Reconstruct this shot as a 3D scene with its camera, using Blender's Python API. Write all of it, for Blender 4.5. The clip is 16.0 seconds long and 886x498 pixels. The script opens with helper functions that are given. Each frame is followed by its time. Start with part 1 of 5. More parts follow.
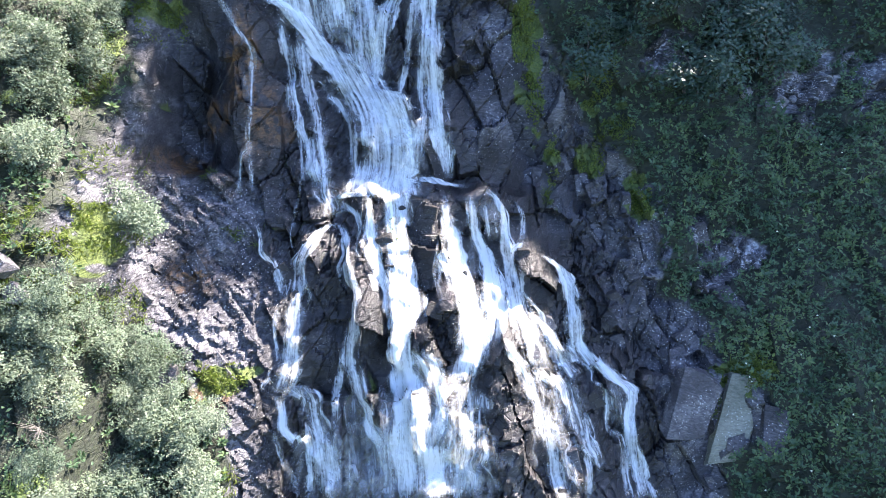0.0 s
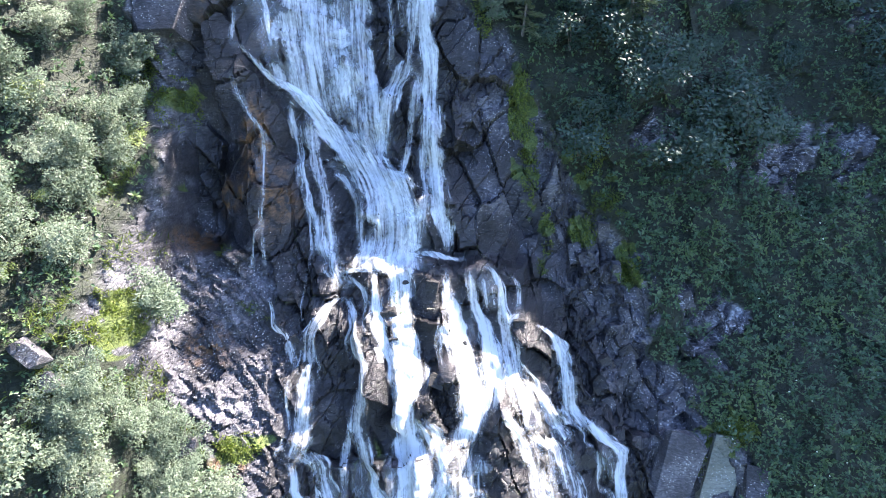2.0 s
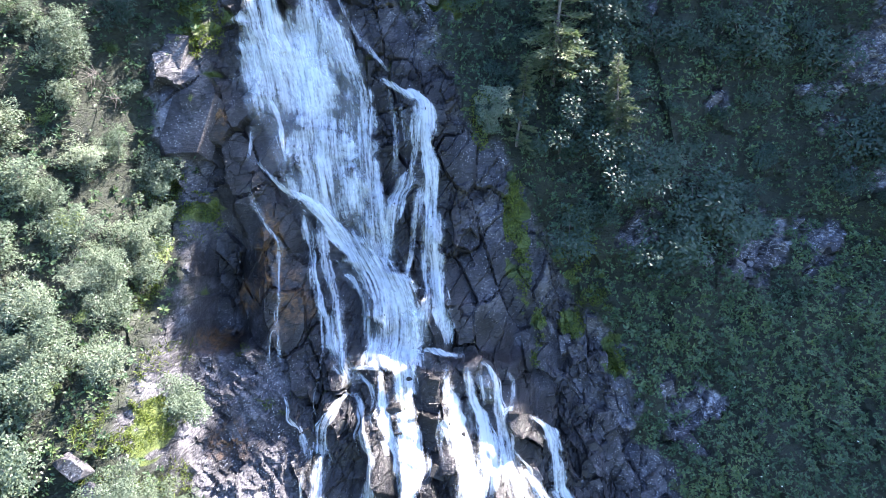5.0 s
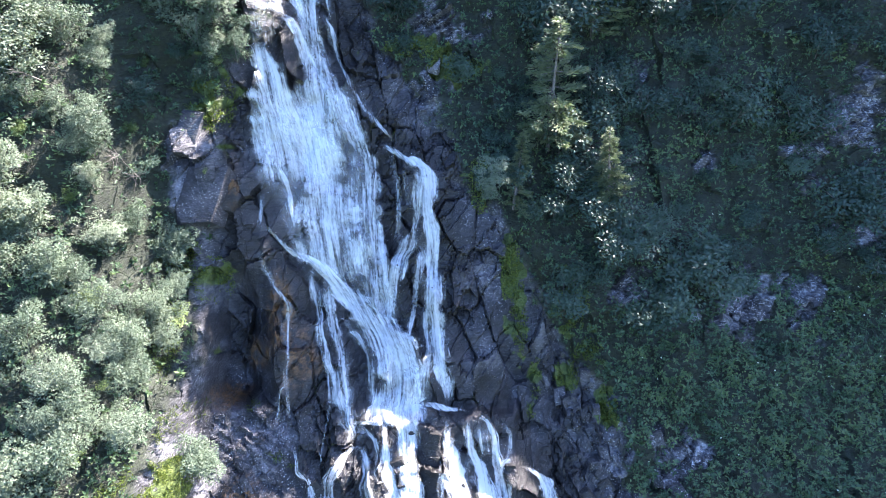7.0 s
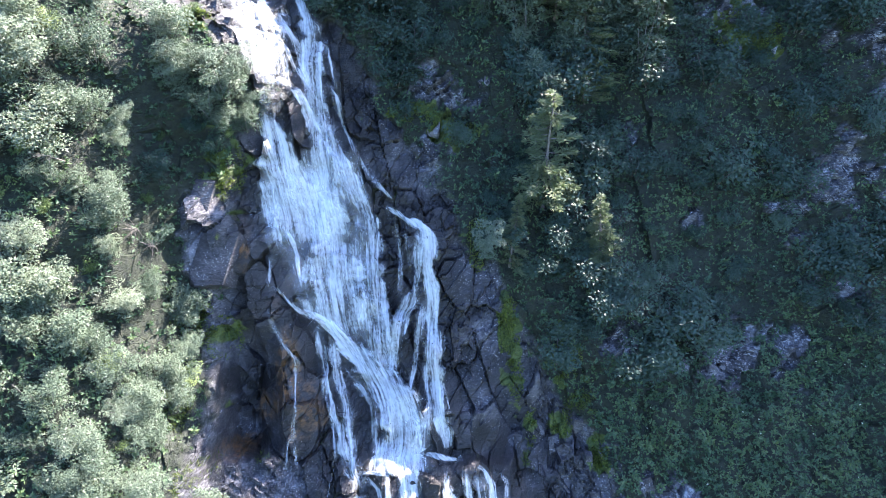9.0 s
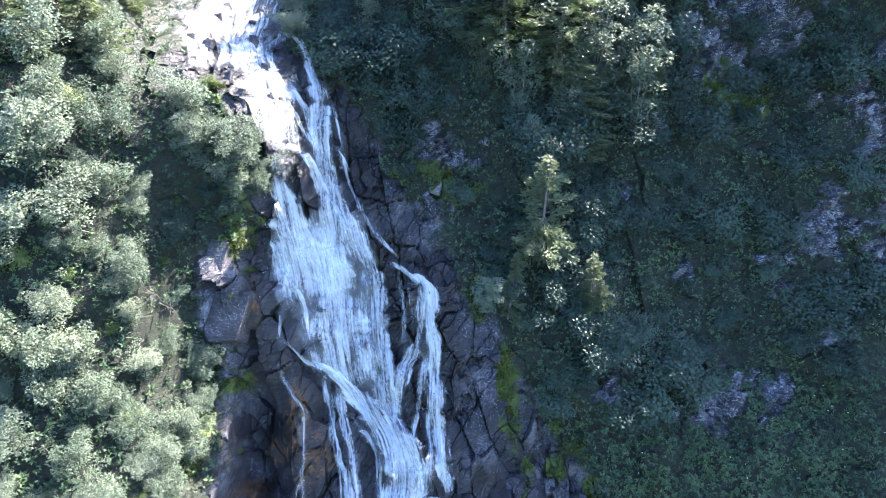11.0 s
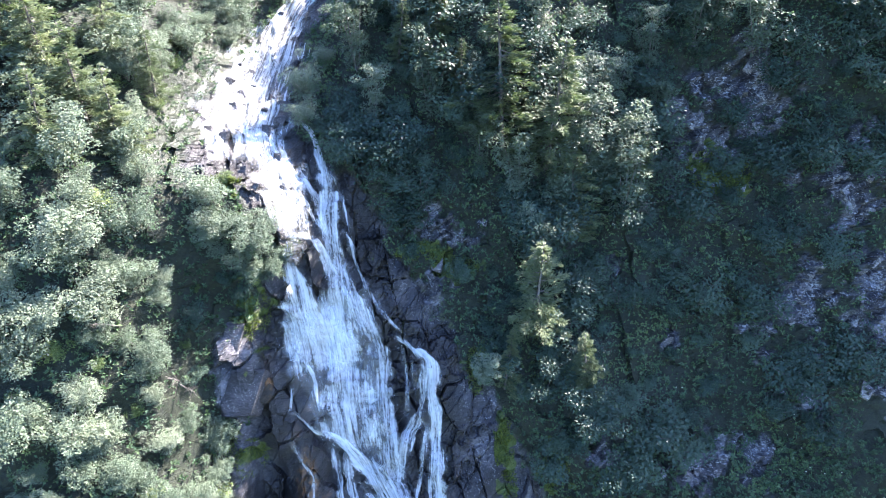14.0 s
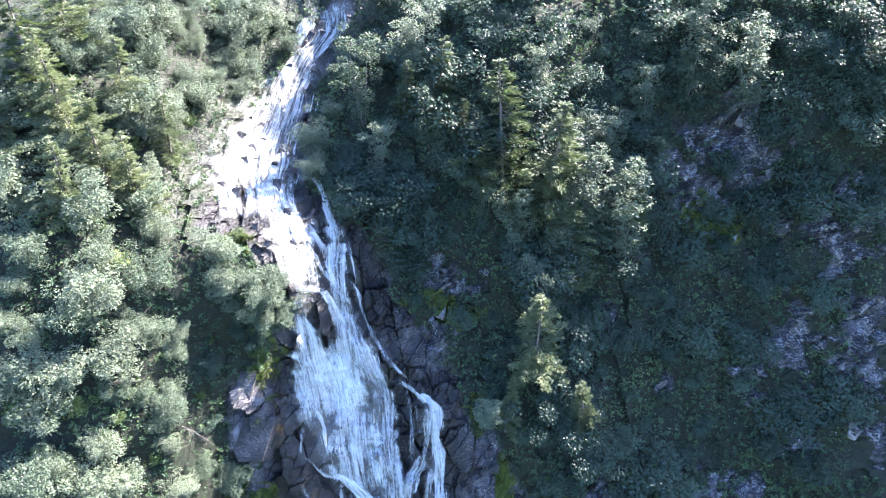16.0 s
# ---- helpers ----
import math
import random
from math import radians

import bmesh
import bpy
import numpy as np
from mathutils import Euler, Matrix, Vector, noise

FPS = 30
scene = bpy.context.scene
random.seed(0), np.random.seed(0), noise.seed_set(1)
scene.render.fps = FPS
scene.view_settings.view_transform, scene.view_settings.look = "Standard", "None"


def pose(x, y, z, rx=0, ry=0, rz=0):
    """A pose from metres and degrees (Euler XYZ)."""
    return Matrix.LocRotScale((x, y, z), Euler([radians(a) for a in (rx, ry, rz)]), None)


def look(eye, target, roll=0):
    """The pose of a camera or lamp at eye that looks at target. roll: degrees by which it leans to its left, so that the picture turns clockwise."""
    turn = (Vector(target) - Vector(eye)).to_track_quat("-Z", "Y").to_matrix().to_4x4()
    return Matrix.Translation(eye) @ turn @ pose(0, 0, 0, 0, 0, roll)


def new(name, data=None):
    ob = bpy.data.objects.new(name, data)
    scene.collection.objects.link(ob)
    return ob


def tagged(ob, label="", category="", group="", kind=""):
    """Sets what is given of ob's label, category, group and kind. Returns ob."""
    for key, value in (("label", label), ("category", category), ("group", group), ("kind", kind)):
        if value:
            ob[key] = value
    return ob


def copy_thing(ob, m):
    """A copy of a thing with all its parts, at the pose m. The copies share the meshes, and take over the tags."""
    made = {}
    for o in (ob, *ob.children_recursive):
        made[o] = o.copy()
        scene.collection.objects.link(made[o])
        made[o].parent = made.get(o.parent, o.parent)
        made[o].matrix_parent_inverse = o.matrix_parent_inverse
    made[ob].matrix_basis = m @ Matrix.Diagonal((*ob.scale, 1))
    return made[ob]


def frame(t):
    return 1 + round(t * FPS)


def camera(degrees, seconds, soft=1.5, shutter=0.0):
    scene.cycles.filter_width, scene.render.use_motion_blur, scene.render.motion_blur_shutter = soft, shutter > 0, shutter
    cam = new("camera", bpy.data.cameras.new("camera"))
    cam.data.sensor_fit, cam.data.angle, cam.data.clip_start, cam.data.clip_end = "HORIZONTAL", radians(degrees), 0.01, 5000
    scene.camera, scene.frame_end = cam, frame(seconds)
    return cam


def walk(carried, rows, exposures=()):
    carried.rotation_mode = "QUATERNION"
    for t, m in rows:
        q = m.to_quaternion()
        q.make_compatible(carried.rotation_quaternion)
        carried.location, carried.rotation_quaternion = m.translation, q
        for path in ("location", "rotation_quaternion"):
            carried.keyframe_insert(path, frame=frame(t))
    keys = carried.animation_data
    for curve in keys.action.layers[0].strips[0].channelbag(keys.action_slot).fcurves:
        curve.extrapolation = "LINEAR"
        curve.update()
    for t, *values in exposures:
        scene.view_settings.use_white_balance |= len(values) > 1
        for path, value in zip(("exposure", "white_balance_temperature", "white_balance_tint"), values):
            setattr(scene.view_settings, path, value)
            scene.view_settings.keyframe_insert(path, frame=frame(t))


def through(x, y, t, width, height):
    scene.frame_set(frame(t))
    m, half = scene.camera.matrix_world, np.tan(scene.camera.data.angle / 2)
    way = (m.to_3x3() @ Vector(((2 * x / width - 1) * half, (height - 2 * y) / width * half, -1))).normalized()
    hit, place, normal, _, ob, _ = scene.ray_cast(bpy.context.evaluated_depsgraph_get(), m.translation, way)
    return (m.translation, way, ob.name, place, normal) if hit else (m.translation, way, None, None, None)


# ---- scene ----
import itertools

cam = camera(62.3, 16.0, soft=0.85)
METRES, EYE, TILT, LEAN, TURN = 45.0, 0.0, -31.7, 0.0, 0.0
ROWS = [
    (0.0, 0.0, 0.0, 0.0, 0.0, 0.0, 0.0),
    (0.5, -0.0008, -0.0165, 0.0268, 0.01, -0.04, 0.04),
    (1.0, -0.0011, -0.0329, 0.0536, 0.02, -0.05, 0.08),
    (1.5, -0.001, -0.0492, 0.0804, 0.02, -0.05, 0.11),
    (2.0, -0.0006, -0.0658, 0.1069, 0.03, -0.02, 0.15),
    (2.5, -0.0003, -0.0822, 0.1339, 0.04, -0.03, 0.18),
    (3.0, -0.0003, -0.0989, 0.1597, 0.03, 0.03, 0.22),
    (3.5, -0.0004, -0.1155, 0.1864, 0.02, 0.03, 0.22),
    (4.0, -0.0003, -0.1322, 0.2127, 0.03, 0.04, 0.23),
    (4.5, -0.0004, -0.1488, 0.2394, 0.03, 0.04, 0.23),
    (7.0, -0.0025, -0.2307, 0.3706, -0.03, 0.04, 0.24),
    (7.5, -0.0028, -0.2473, 0.3962, -0.06, 0.07, 0.26),
    (8.0, -0.0024, -0.2638, 0.423, -0.05, 0.06, 0.25),
    (8.5, -0.0023, -0.2802, 0.4494, -0.05, 0.05, 0.26),
    (9.0, -0.0018, -0.2967, 0.476, -0.05, 0.04, 0.27),
    (11.5, -0.0048, -0.3808, 0.6092, -0.01, -0.05, 0.13),
    (12.0, -0.006, -0.3966, 0.6357, -0.02, -0.06, 0.14),
    (12.5, -0.0063, -0.4122, 0.6621, -0.03, -0.07, 0.15),
    (13.0, -0.0057, -0.428, 0.688, -0.03, -0.07, 0.17),
    (13.5, -0.0047, -0.4439, 0.715, -0.02, -0.09, 0.19),
    (14.0, -0.0042, -0.46, 0.7421, 0.01, -0.11, 0.22),
    (14.5, -0.0048, -0.4762, 0.7696, 0.03, -0.15, 0.22),
    (15.0, -0.0058, -0.4925, 0.7966, 0.05, -0.16, 0.23),
    (15.5, -0.0074, -0.5088, 0.8234, 0.06, -0.16, 0.22),
    (16.0, -0.009, -0.5251, 0.8507, 0.07, -0.17, 0.2),
]
walk(cam, [(t, pose(0, 0, EYE, TILT, LEAN, TURN) @ pose(METRES * x, METRES * y, METRES * z, 90 + pitch, roll, yaw)) for t, x, y, z, yaw, pitch, roll in ROWS],
     exposures=[(0.0, 2.94, 5980, 17), (3.0, 3.02, 5900, 17), (9.0, 3.06, 5740, 17), (12.5, 3.07, 5740, 17), (16.0, 3.04, 5780, 17)])

# ---- light ----
SUN_TURN, SUN_UP = 54.0, 43.8   # degrees from straight behind the cliff to the right, and above the horizon
sun_way = Vector((math.cos(radians(SUN_UP)) * math.sin(radians(SUN_TURN)),
                  math.cos(radians(SUN_UP)) * math.cos(radians(SUN_TURN)), math.sin(radians(SUN_UP))))
world = bpy.data.worlds.new("sky")
scene.world = world
world.use_nodes = True
sky = world.node_tree.nodes.new("ShaderNodeTexSky")
sky.sky_type, sky.sun_disc = "NISHITA", False
sky.ozone_density = 4.5
sky.sun_elevation, sky.sun_rotation = radians(SUN_UP), radians(SUN_TURN)
background = world.node_tree.nodes["Background"]
background.inputs["Strength"].default_value = 0.1
world.node_tree.links.new(sky.outputs["Color"], background.inputs["Color"])
sun = new("sun", bpy.data.lights.new("sun", "SUN"))
sun.data.energy, sun.data.angle, sun.data.color = 5.0, radians(0.55), (1.0, 0.88, 0.71)
sun.matrix_world = look(sun_way * 200, (0, 0, 0))

# ---- materials ----
def material(name):
    m = bpy.data.materials.new(name)
    m.use_nodes = True
    t = m.node_tree
    return m, t, t.nodes["Principled BSDF"], t.nodes["Material Output"]


def node(t, kind, inputs=(), **fields):
    n = t.nodes.new(kind)
    for k, v in fields.items():
        if k == "operation":
            n.operation = v
        elif k == "blend":
            n.data_type, n.blend_type = "RGBA", v
        elif k == "feature":
            n.feature = v
        elif k == "attribute":
            n.attribute_name = v
    for k, v in inputs:
        if isinstance(v, bpy.types.NodeSocket):
            t.links.new(v, n.inputs[k])
        else:
            n.inputs[k].default_value = v
    return n


def maths(t, op, a, b=0.0):
    return node(t, "ShaderNodeMath", ((0, a), (1, b)), operation=op).outputs[0]


def ramp(t, fac, stops):
    r = t.nodes.new("ShaderNodeValToRGB")
    while len(r.color_ramp.elements) < len(stops):
        r.color_ramp.elements.new(0.5)
    for e, (at, c) in zip(r.color_ramp.elements, stops):
        e.position, e.color = at, (*c, 1) if len(c) == 3 else c
    t.links.new(fac, r.inputs[0])
    return r.outputs[0]


def mix(t, fac, a, b, blend="MIX"):
    n = node(t, "ShaderNodeMix", (), blend=blend)
    for i, v in ((0, fac), (6, a), (7, b)):
        if isinstance(v, bpy.types.NodeSocket):
            t.links.new(v, n.inputs[i])
        else:
            n.inputs[i].default_value = v if i == 0 else (*v, 1)
    return n.outputs[2]


def place(t, kind="Object", scale=(1, 1, 1), turn=(0, 0, 0)):
    c = t.nodes.new("ShaderNodeTexCoord")
    m = node(t, "ShaderNodeMapping", (("Vector", c.outputs[kind]), ("Scale", scale), ("Rotation", turn)))
    return m.outputs[0]


def grain(t, at, scale, detail=4.0, rough=0.6, distort=0.0):
    return node(t, "ShaderNodeTexNoise", (("Vector", at), ("Scale", scale), ("Detail", detail), ("Roughness", rough), ("Distortion", distort))).outputs["Fac"]


def rock_material(name, dark, mid, pale, lichen=0.5, ground=False):
    """Schistose rock with streaks along its bedding, pale lichen spots, rust and wet stains; moss and soil where the ground is grown over."""
    m, t, b, out = material(name)
    at = place(t)
    bed = place(t, scale=(1.0, 1.0, 2.6), turn=(radians(20), radians(28), 0))
    big, fine = grain(t, at, 0.35, 5), grain(t, bed, 3.2, 6, 0.7, 0.6)
    tone = maths(t, "ADD", maths(t, "MULTIPLY", big, 0.5), maths(t, "MULTIPLY", fine, 0.5))
    colour = ramp(t, tone, [(0.36, dark), (0.5, mid), (0.62, pale)])
    if not ground:
        info = t.nodes.new("ShaderNodeObjectInfo")
        vary = ramp(t, info.outputs["Random"], [(0, (0.75, 0.73, 0.74)), (1, (1.2, 1.18, 1.14))])
        colour = mix(t, 1.0, colour, vary, "MULTIPLY")
    spots = node(t, "ShaderNodeTexVoronoi", (("Vector", at), ("Scale", 5.5), ("Randomness", 1.0))).outputs["Distance"]
    spot = maths(t, "MULTIPLY", maths(t, "LESS_THAN", spots, maths(t, "MULTIPLY", grain(t, at, 0.9, 3), 0.42)),
                 maths(t, "GREATER_THAN", grain(t, at, 0.55, 4), 0.48))
    colour = mix(t, maths(t, "MULTIPLY", spot, lichen), colour, (0.58, 0.575, 0.57))
    rough = maths(t, "ADD", 0.55, maths(t, "MULTIPLY", fine, 0.25))
    if ground:
        crust = node(t, "ShaderNodeAttribute", attribute="crust").outputs["Fac"]
        flecks = grain(t, place(t, scale=(1.0, 1.0, 2.4), turn=(radians(10), radians(-40), 0)), 2.6, 6, 0.72, 0.4)
        flecks = ramp(t, maths(t, "ADD", flecks, maths(t, "MULTIPLY", maths(t, "SUBTRACT", grain(t, at, 0.4, 3), 0.5), 0.5)), [(0.54, (0, 0, 0)), (0.62, (1, 1, 1))])
        colour = mix(t, maths(t, "MULTIPLY", crust, flecks), colour, (0.5, 0.5, 0.52))
        wet = node(t, "ShaderNodeAttribute", attribute="wet").outputs["Fac"]
        moss = node(t, "ShaderNodeAttribute", attribute="moss").outputs["Fac"]
        soil = node(t, "ShaderNodeAttribute", attribute="soil").outputs["Fac"]
        rust = node(t, "ShaderNodeAttribute", attribute="rust").outputs["Fac"]
        colour = mix(t, wet, colour, mix(t, 1.0, colour, (0.24, 0.225, 0.215), "MULTIPLY"))
        rough = maths(t, "SUBTRACT", rough, maths(t, "MULTIPLY", wet, 0.36))
        stain = maths(t, "MULTIPLY", rust, ramp(t, grain(t, at, 1.6, 5), [(0.42, (0, 0, 0)), (0.58, (1, 1, 1))]))
        colour = mix(t, stain, colour, ramp(t, fine, [(0.35, (0.04, 0.022, 0.013)), (0.6, (0.2, 0.105, 0.04))]))
        # earth taken near black: its colour holds the shade of gaps between plants
        shaded_earth = ramp(t, grain(t, at, 4.0, 5), [(0.35, (0.006, 0.009, 0.005)), (0.6, (0.018, 0.026, 0.011)), (0.75, (0.03, 0.027, 0.016))])
        colour = mix(t, soil, colour, shaded_earth)
        tuft = grain(t, at, 9.0, 5, 0.7)
        green = ramp(t, maths(t, "ADD", maths(t, "MULTIPLY", tuft, 0.6), maths(t, "MULTIPLY", grain(t, at, 0.8, 3), 0.4)),
                     [(0.3, (0.02, 0.03, 0.008)), (0.5, (0.06, 0.085, 0.018)), (0.68, (0.14, 0.16, 0.035))])
        colour = mix(t, ramp(t, maths(t, "MULTIPLY", moss, maths(t, "ADD", tuft, 0.5)), [(0.42, (0, 0, 0)), (0.62, (1, 1, 1))]), colour, green)
        rough = maths(t, "ADD", rough, maths(t, "MULTIPLY", moss, 0.25))
    t.links.new(colour, b.inputs["Base Color"])
    t.links.new(rough, b.inputs["Roughness"])
    cracks = node(t, "ShaderNodeTexVoronoi", (("Vector", bed), ("Scale", 1.7), ("Randomness", 1.0)), feature="DISTANCE_TO_EDGE").outputs["Distance"]
    crack = ramp(t, cracks, [(0.0, (0, 0, 0)), (0.035, (1, 1, 1))])
    joints = node(t, "ShaderNodeTexVoronoi", (("Vector", place(t, scale=(1.0, 1.0, 1.7), turn=(radians(24), radians(-22), 0))), ("Scale", 0.75), ("Randomness", 1.0)), feature="DISTANCE_TO_EDGE").outputs["Distance"]
    joint = ramp(t, maths(t, "ADD", joints, maths(t, "MULTIPLY", maths(t, "SUBTRACT", fine, 0.5), 0.05)), [(0.0, (0, 0, 0)), (0.03, (1, 1, 1))])
    crack = maths(t, "ADD", maths(t, "MULTIPLY", crack, 2.0), maths(t, "MULTIPLY", joint, 5.0))
    leaf = grain(t, place(t, scale=(0.9, 0.9, 2.6), turn=(radians(15), radians(38), 0)), 2.2, 5, 0.65, 0.3)
    height = maths(t, "ADD", maths(t, "MULTIPLY", fine, 0.5), maths(t, "ADD", maths(t, "MULTIPLY", crack, 0.06), maths(t, "MULTIPLY", leaf, 0.7)))
    height = maths(t, "ADD", height, maths(t, "MULTIPLY", grain(t, at, 14.0, 4), 0.25))
    bump = node(t, "ShaderNodeBump", (("Strength", 1.0), ("Distance", 0.15), ("Height", height)))
    t.links.new(bump.outputs[0], b.inputs["Normal"])
    return m


def leaf_material(name, stops, gloss=0.42, through=0.35, object_random=True, sheen=0.4):
    """Leaves that differ one from another and from plant to plant, with some light passing through them."""
    m, t, b, out = material(name)
    geo = t.nodes.new("ShaderNodeNewGeometry")
    tone = geo.outputs["Random Per Island"]
    if object_random:
        info = t.nodes.new("ShaderNodeObjectInfo")
        tone = maths(t, "ADD", maths(t, "MULTIPLY", tone, 0.3), maths(t, "MULTIPLY", info.outputs["Random"], 0.7))
    else:
        patch = ramp(t, grain(t, place(t), 0.22, 4), [(0.35, (0, 0, 0)), (0.65, (1, 1, 1))])
        tone = maths(t, "ADD", maths(t, "MULTIPLY", tone, 0.5), maths(t, "MULTIPLY", patch, 0.5))
    colour = ramp(t, tone, stops)
    t.links.new(colour, b.inputs["Base Color"])
    b.inputs["Roughness"].default_value = gloss
    b.inputs["Specular IOR Level"].default_value = sheen
    trans = node(t, "ShaderNodeBsdfTranslucent", (("Color", mix(t, 1.0, colour, (1.1, 1.3, 0.7), "MULTIPLY")),))
    both = node(t, "ShaderNodeMixShader", ((0, through), (1, b.outputs[0]), (2, trans.outputs[0])))
    t.links.new(both.outputs[0], out.inputs["Surface"])
    return m


def water_material(name):
    """Falling white water: silky foam drawn out in long soft streaks along the fall, thinning to a clear film."""
    m, t, b, out = material(name)
    uv = t.nodes.new("ShaderNodeTexCoord").outputs["UV"]

    def streaks(across, along, detail, wild):
        at = node(t, "ShaderNodeMapping", (("Vector", uv), ("Scale", (across, along, 1)))).outputs[0]
        return maths(t, "SUBTRACT", grain(t, at, 1.0, detail, 0.62, wild), 0.5)

    core = node(t, "ShaderNodeAttribute", attribute="core").outputs["Fac"]
    fine, broad, hair, lumps = streaks(5.5, 0.34, 4, 0.35), streaks(1.5, 0.12, 3, 0.6), streaks(15.0, 1.1, 3, 0.3), streaks(5.0, 3.0, 4, 0.8)
    body = maths(t, "ADD", maths(t, "ADD", maths(t, "MULTIPLY", fine, 1.45), maths(t, "MULTIPLY", broad, 2.2)),
                 maths(t, "ADD", maths(t, "MULTIPLY", hair, 0.45), maths(t, "MULTIPLY", lumps, 1.05)))
    amount = maths(t, "ADD", maths(t, "MULTIPLY", core, 0.98), maths(t, "MULTIPLY", body, maths(t, "ADD", 0.45, maths(t, "MULTIPLY", core, 0.5))))
    foam = ramp(t, amount, [(0.1, (0, 0, 0)), (0.45, (0.22, 0.22, 0.22)), (0.75, (0.68, 0.68, 0.68)), (1.0, (0.97, 0.97, 0.97))])
    b.inputs["Base Color"].default_value = (0.86, 0.89, 0.92, 1)
    b.inputs["Roughness"].default_value = 0.45
    bump = node(t, "ShaderNodeBump", (("Strength", 0.5), ("Distance", 0.12), ("Height", maths(t, "ADD", fine, maths(t, "MULTIPLY", lumps, 0.6)))))
    t.links.new(bump.outputs[0], b.inputs["Normal"])
    soft = node(t, "ShaderNodeBsdfTranslucent", (("Color", (0.86, 0.9, 0.94, 1)),))
    white = node(t, "ShaderNodeMixShader", ((0, 0.4), (1, b.outputs[0]), (2, soft.outputs[0])))
    clear = t.nodes.new("ShaderNodeBsdfTransparent")
    both = node(t, "ShaderNodeMixShader", ((0, foam), (1, clear.outputs[0]), (2, white.outputs[0])))
    t.links.new(both.outputs[0], out.inputs["Surface"])
    return m


CLIFF = rock_material("cliff_rock", (0.012, 0.012, 0.015), (0.054, 0.052, 0.062), (0.235, 0.225, 0.243), 0.75, True)
ROCK = rock_material("grey_rock", (0.02, 0.019, 0.023), (0.056, 0.054, 0.064), (0.175, 0.168, 0.182), 0.55)
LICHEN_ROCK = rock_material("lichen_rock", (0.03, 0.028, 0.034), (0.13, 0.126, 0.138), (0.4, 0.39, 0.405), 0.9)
DARK_ROCK = rock_material("dark_wet_rock", (0.008, 0.008, 0.008), (0.022, 0.02, 0.02), (0.055, 0.05, 0.048), 0.1)
PALE_ROCK = rock_material("pale_green_rock", (0.10, 0.105, 0.085), (0.19, 0.195, 0.16), (0.30, 0.30, 0.26), 0.7)
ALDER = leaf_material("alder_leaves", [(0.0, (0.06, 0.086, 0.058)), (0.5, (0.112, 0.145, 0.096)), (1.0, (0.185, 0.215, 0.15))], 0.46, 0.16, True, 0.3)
HERB = leaf_material("herb_leaves", [(0.0, (0.034, 0.066, 0.04)), (0.5, (0.074, 0.124, 0.066)), (1.0, (0.15, 0.2, 0.078))], 0.48, 0.24, False)
# leaves darkened and blued: the colour carries the shade of the right slope
SHADE_WILLOW = leaf_material("shade_willow_leaves", [(0.0, (0.03, 0.054, 0.042)), (0.5, (0.054, 0.09, 0.07)), (1.0, (0.095, 0.135, 0.095))], 0.48, 0.35)
BRIGHT = leaf_material("bright_leaves", [(0.0, (0.06, 0.095, 0.03)), (0.5, (0.15, 0.2, 0.066)), (1.0, (0.26, 0.3, 0.1))], 0.48, 0.25)
GRASS = leaf_material("grass_blades", [(0.0, (0.06, 0.086, 0.016)), (0.5, (0.125, 0.16, 0.032)), (1.0, (0.23, 0.245, 0.07))], 0.5, 0.4)
NEEDLE = leaf_material("conifer_needles", [(0.0, (0.045, 0.066, 0.034)), (0.5, (0.125, 0.155, 0.082)), (1.0, (0.22, 0.245, 0.135))], 0.46, 0.3)
PETAL = leaf_material("pale_flowers", [(0.0, (0.6, 0.6, 0.5)), (0.8, (0.75, 0.75, 0.66)), (1.0, (0.6, 0.5, 0.08))], 0.6, 0.3)
WATER = water_material("white_water")
bark_m, bark_t, bark_b, bark_o = material("grey_bark")
bark_at = place(bark_t, scale=(3, 3, 0.8))
bark_t.links.new(ramp(bark_t, grain(bark_t, bark_at, 6, 5), [(0.35, (0.06, 0.05, 0.042)), (0.65, (0.22, 0.20, 0.18))]), bark_b.inputs["Base Color"])
bark_b.inputs["Roughness"].default_value = 0.85
BARK = bark_m
DROPS, drops_t, drops_b, drops_o = material("spray_drops")
drops_b.inputs["Base Color"].default_value = (0.85, 0.88, 0.92, 1)
drops_b.inputs["Roughness"].default_value = 0.3
# ---- the large form of the cliff ----
# Places on the cliff are given as u (metres to the right), v (metres up along the cliff)
# and d (metres into the mountain); the cliff leans back by LEANBACK degrees.
LEANBACK = 31.7
SL, CL = math.sin(radians(LEANBACK)), math.cos(radians(LEANBACK))
SECTION_V = [-30, -8, 0, 10, 20, 30, 38, 46, 55, 72, 110]
SECTION_U, SECTIONS = [], []


def section(u, *depths):
    """The depth of the cliff at u, from its foot upwards."""
    SECTION_U.append(u)
    SECTIONS.append(depths)


section(-150, 30, 30, 30, 31, 31, 31, 32, 33, 34, 44, 64)
section(-60, 33, 34, 34, 35, 35, 35, 36, 38, 41, 50, 70)
section(-30, 31, 33, 34.3, 35, 35, 34.8, 36, 40, 44, 56, 78)
section(-24, 31.8, 34, 35.6, 37.4, 38.4, 38.4, 39.8, 46, 52.5, 64, 87)
section(-19.4, 33, 35.8, 38.2, 43.2, 43.8, 42.8, 41.4, 49.2, 56, 66, 90)
section(-17.4, 36.4, 40.2, 43.2, 45.0, 45.0, 43.4, 41.2, 50, 55.8, 65, 89)
section(-14, 39, 42, 45, 45.4, 45.6, 44.7, 44.0, 50.3, 55, 64, 88)
section(-8, 42.5, 44.6, 46, 48, 48.5, 48.2, 47.9, 49.5, 52, 60, 83)
section(0, 42, 44.8, 46.8, 47.8, 48.2, 48.9, 48.8, 49, 49.5, 55, 74)
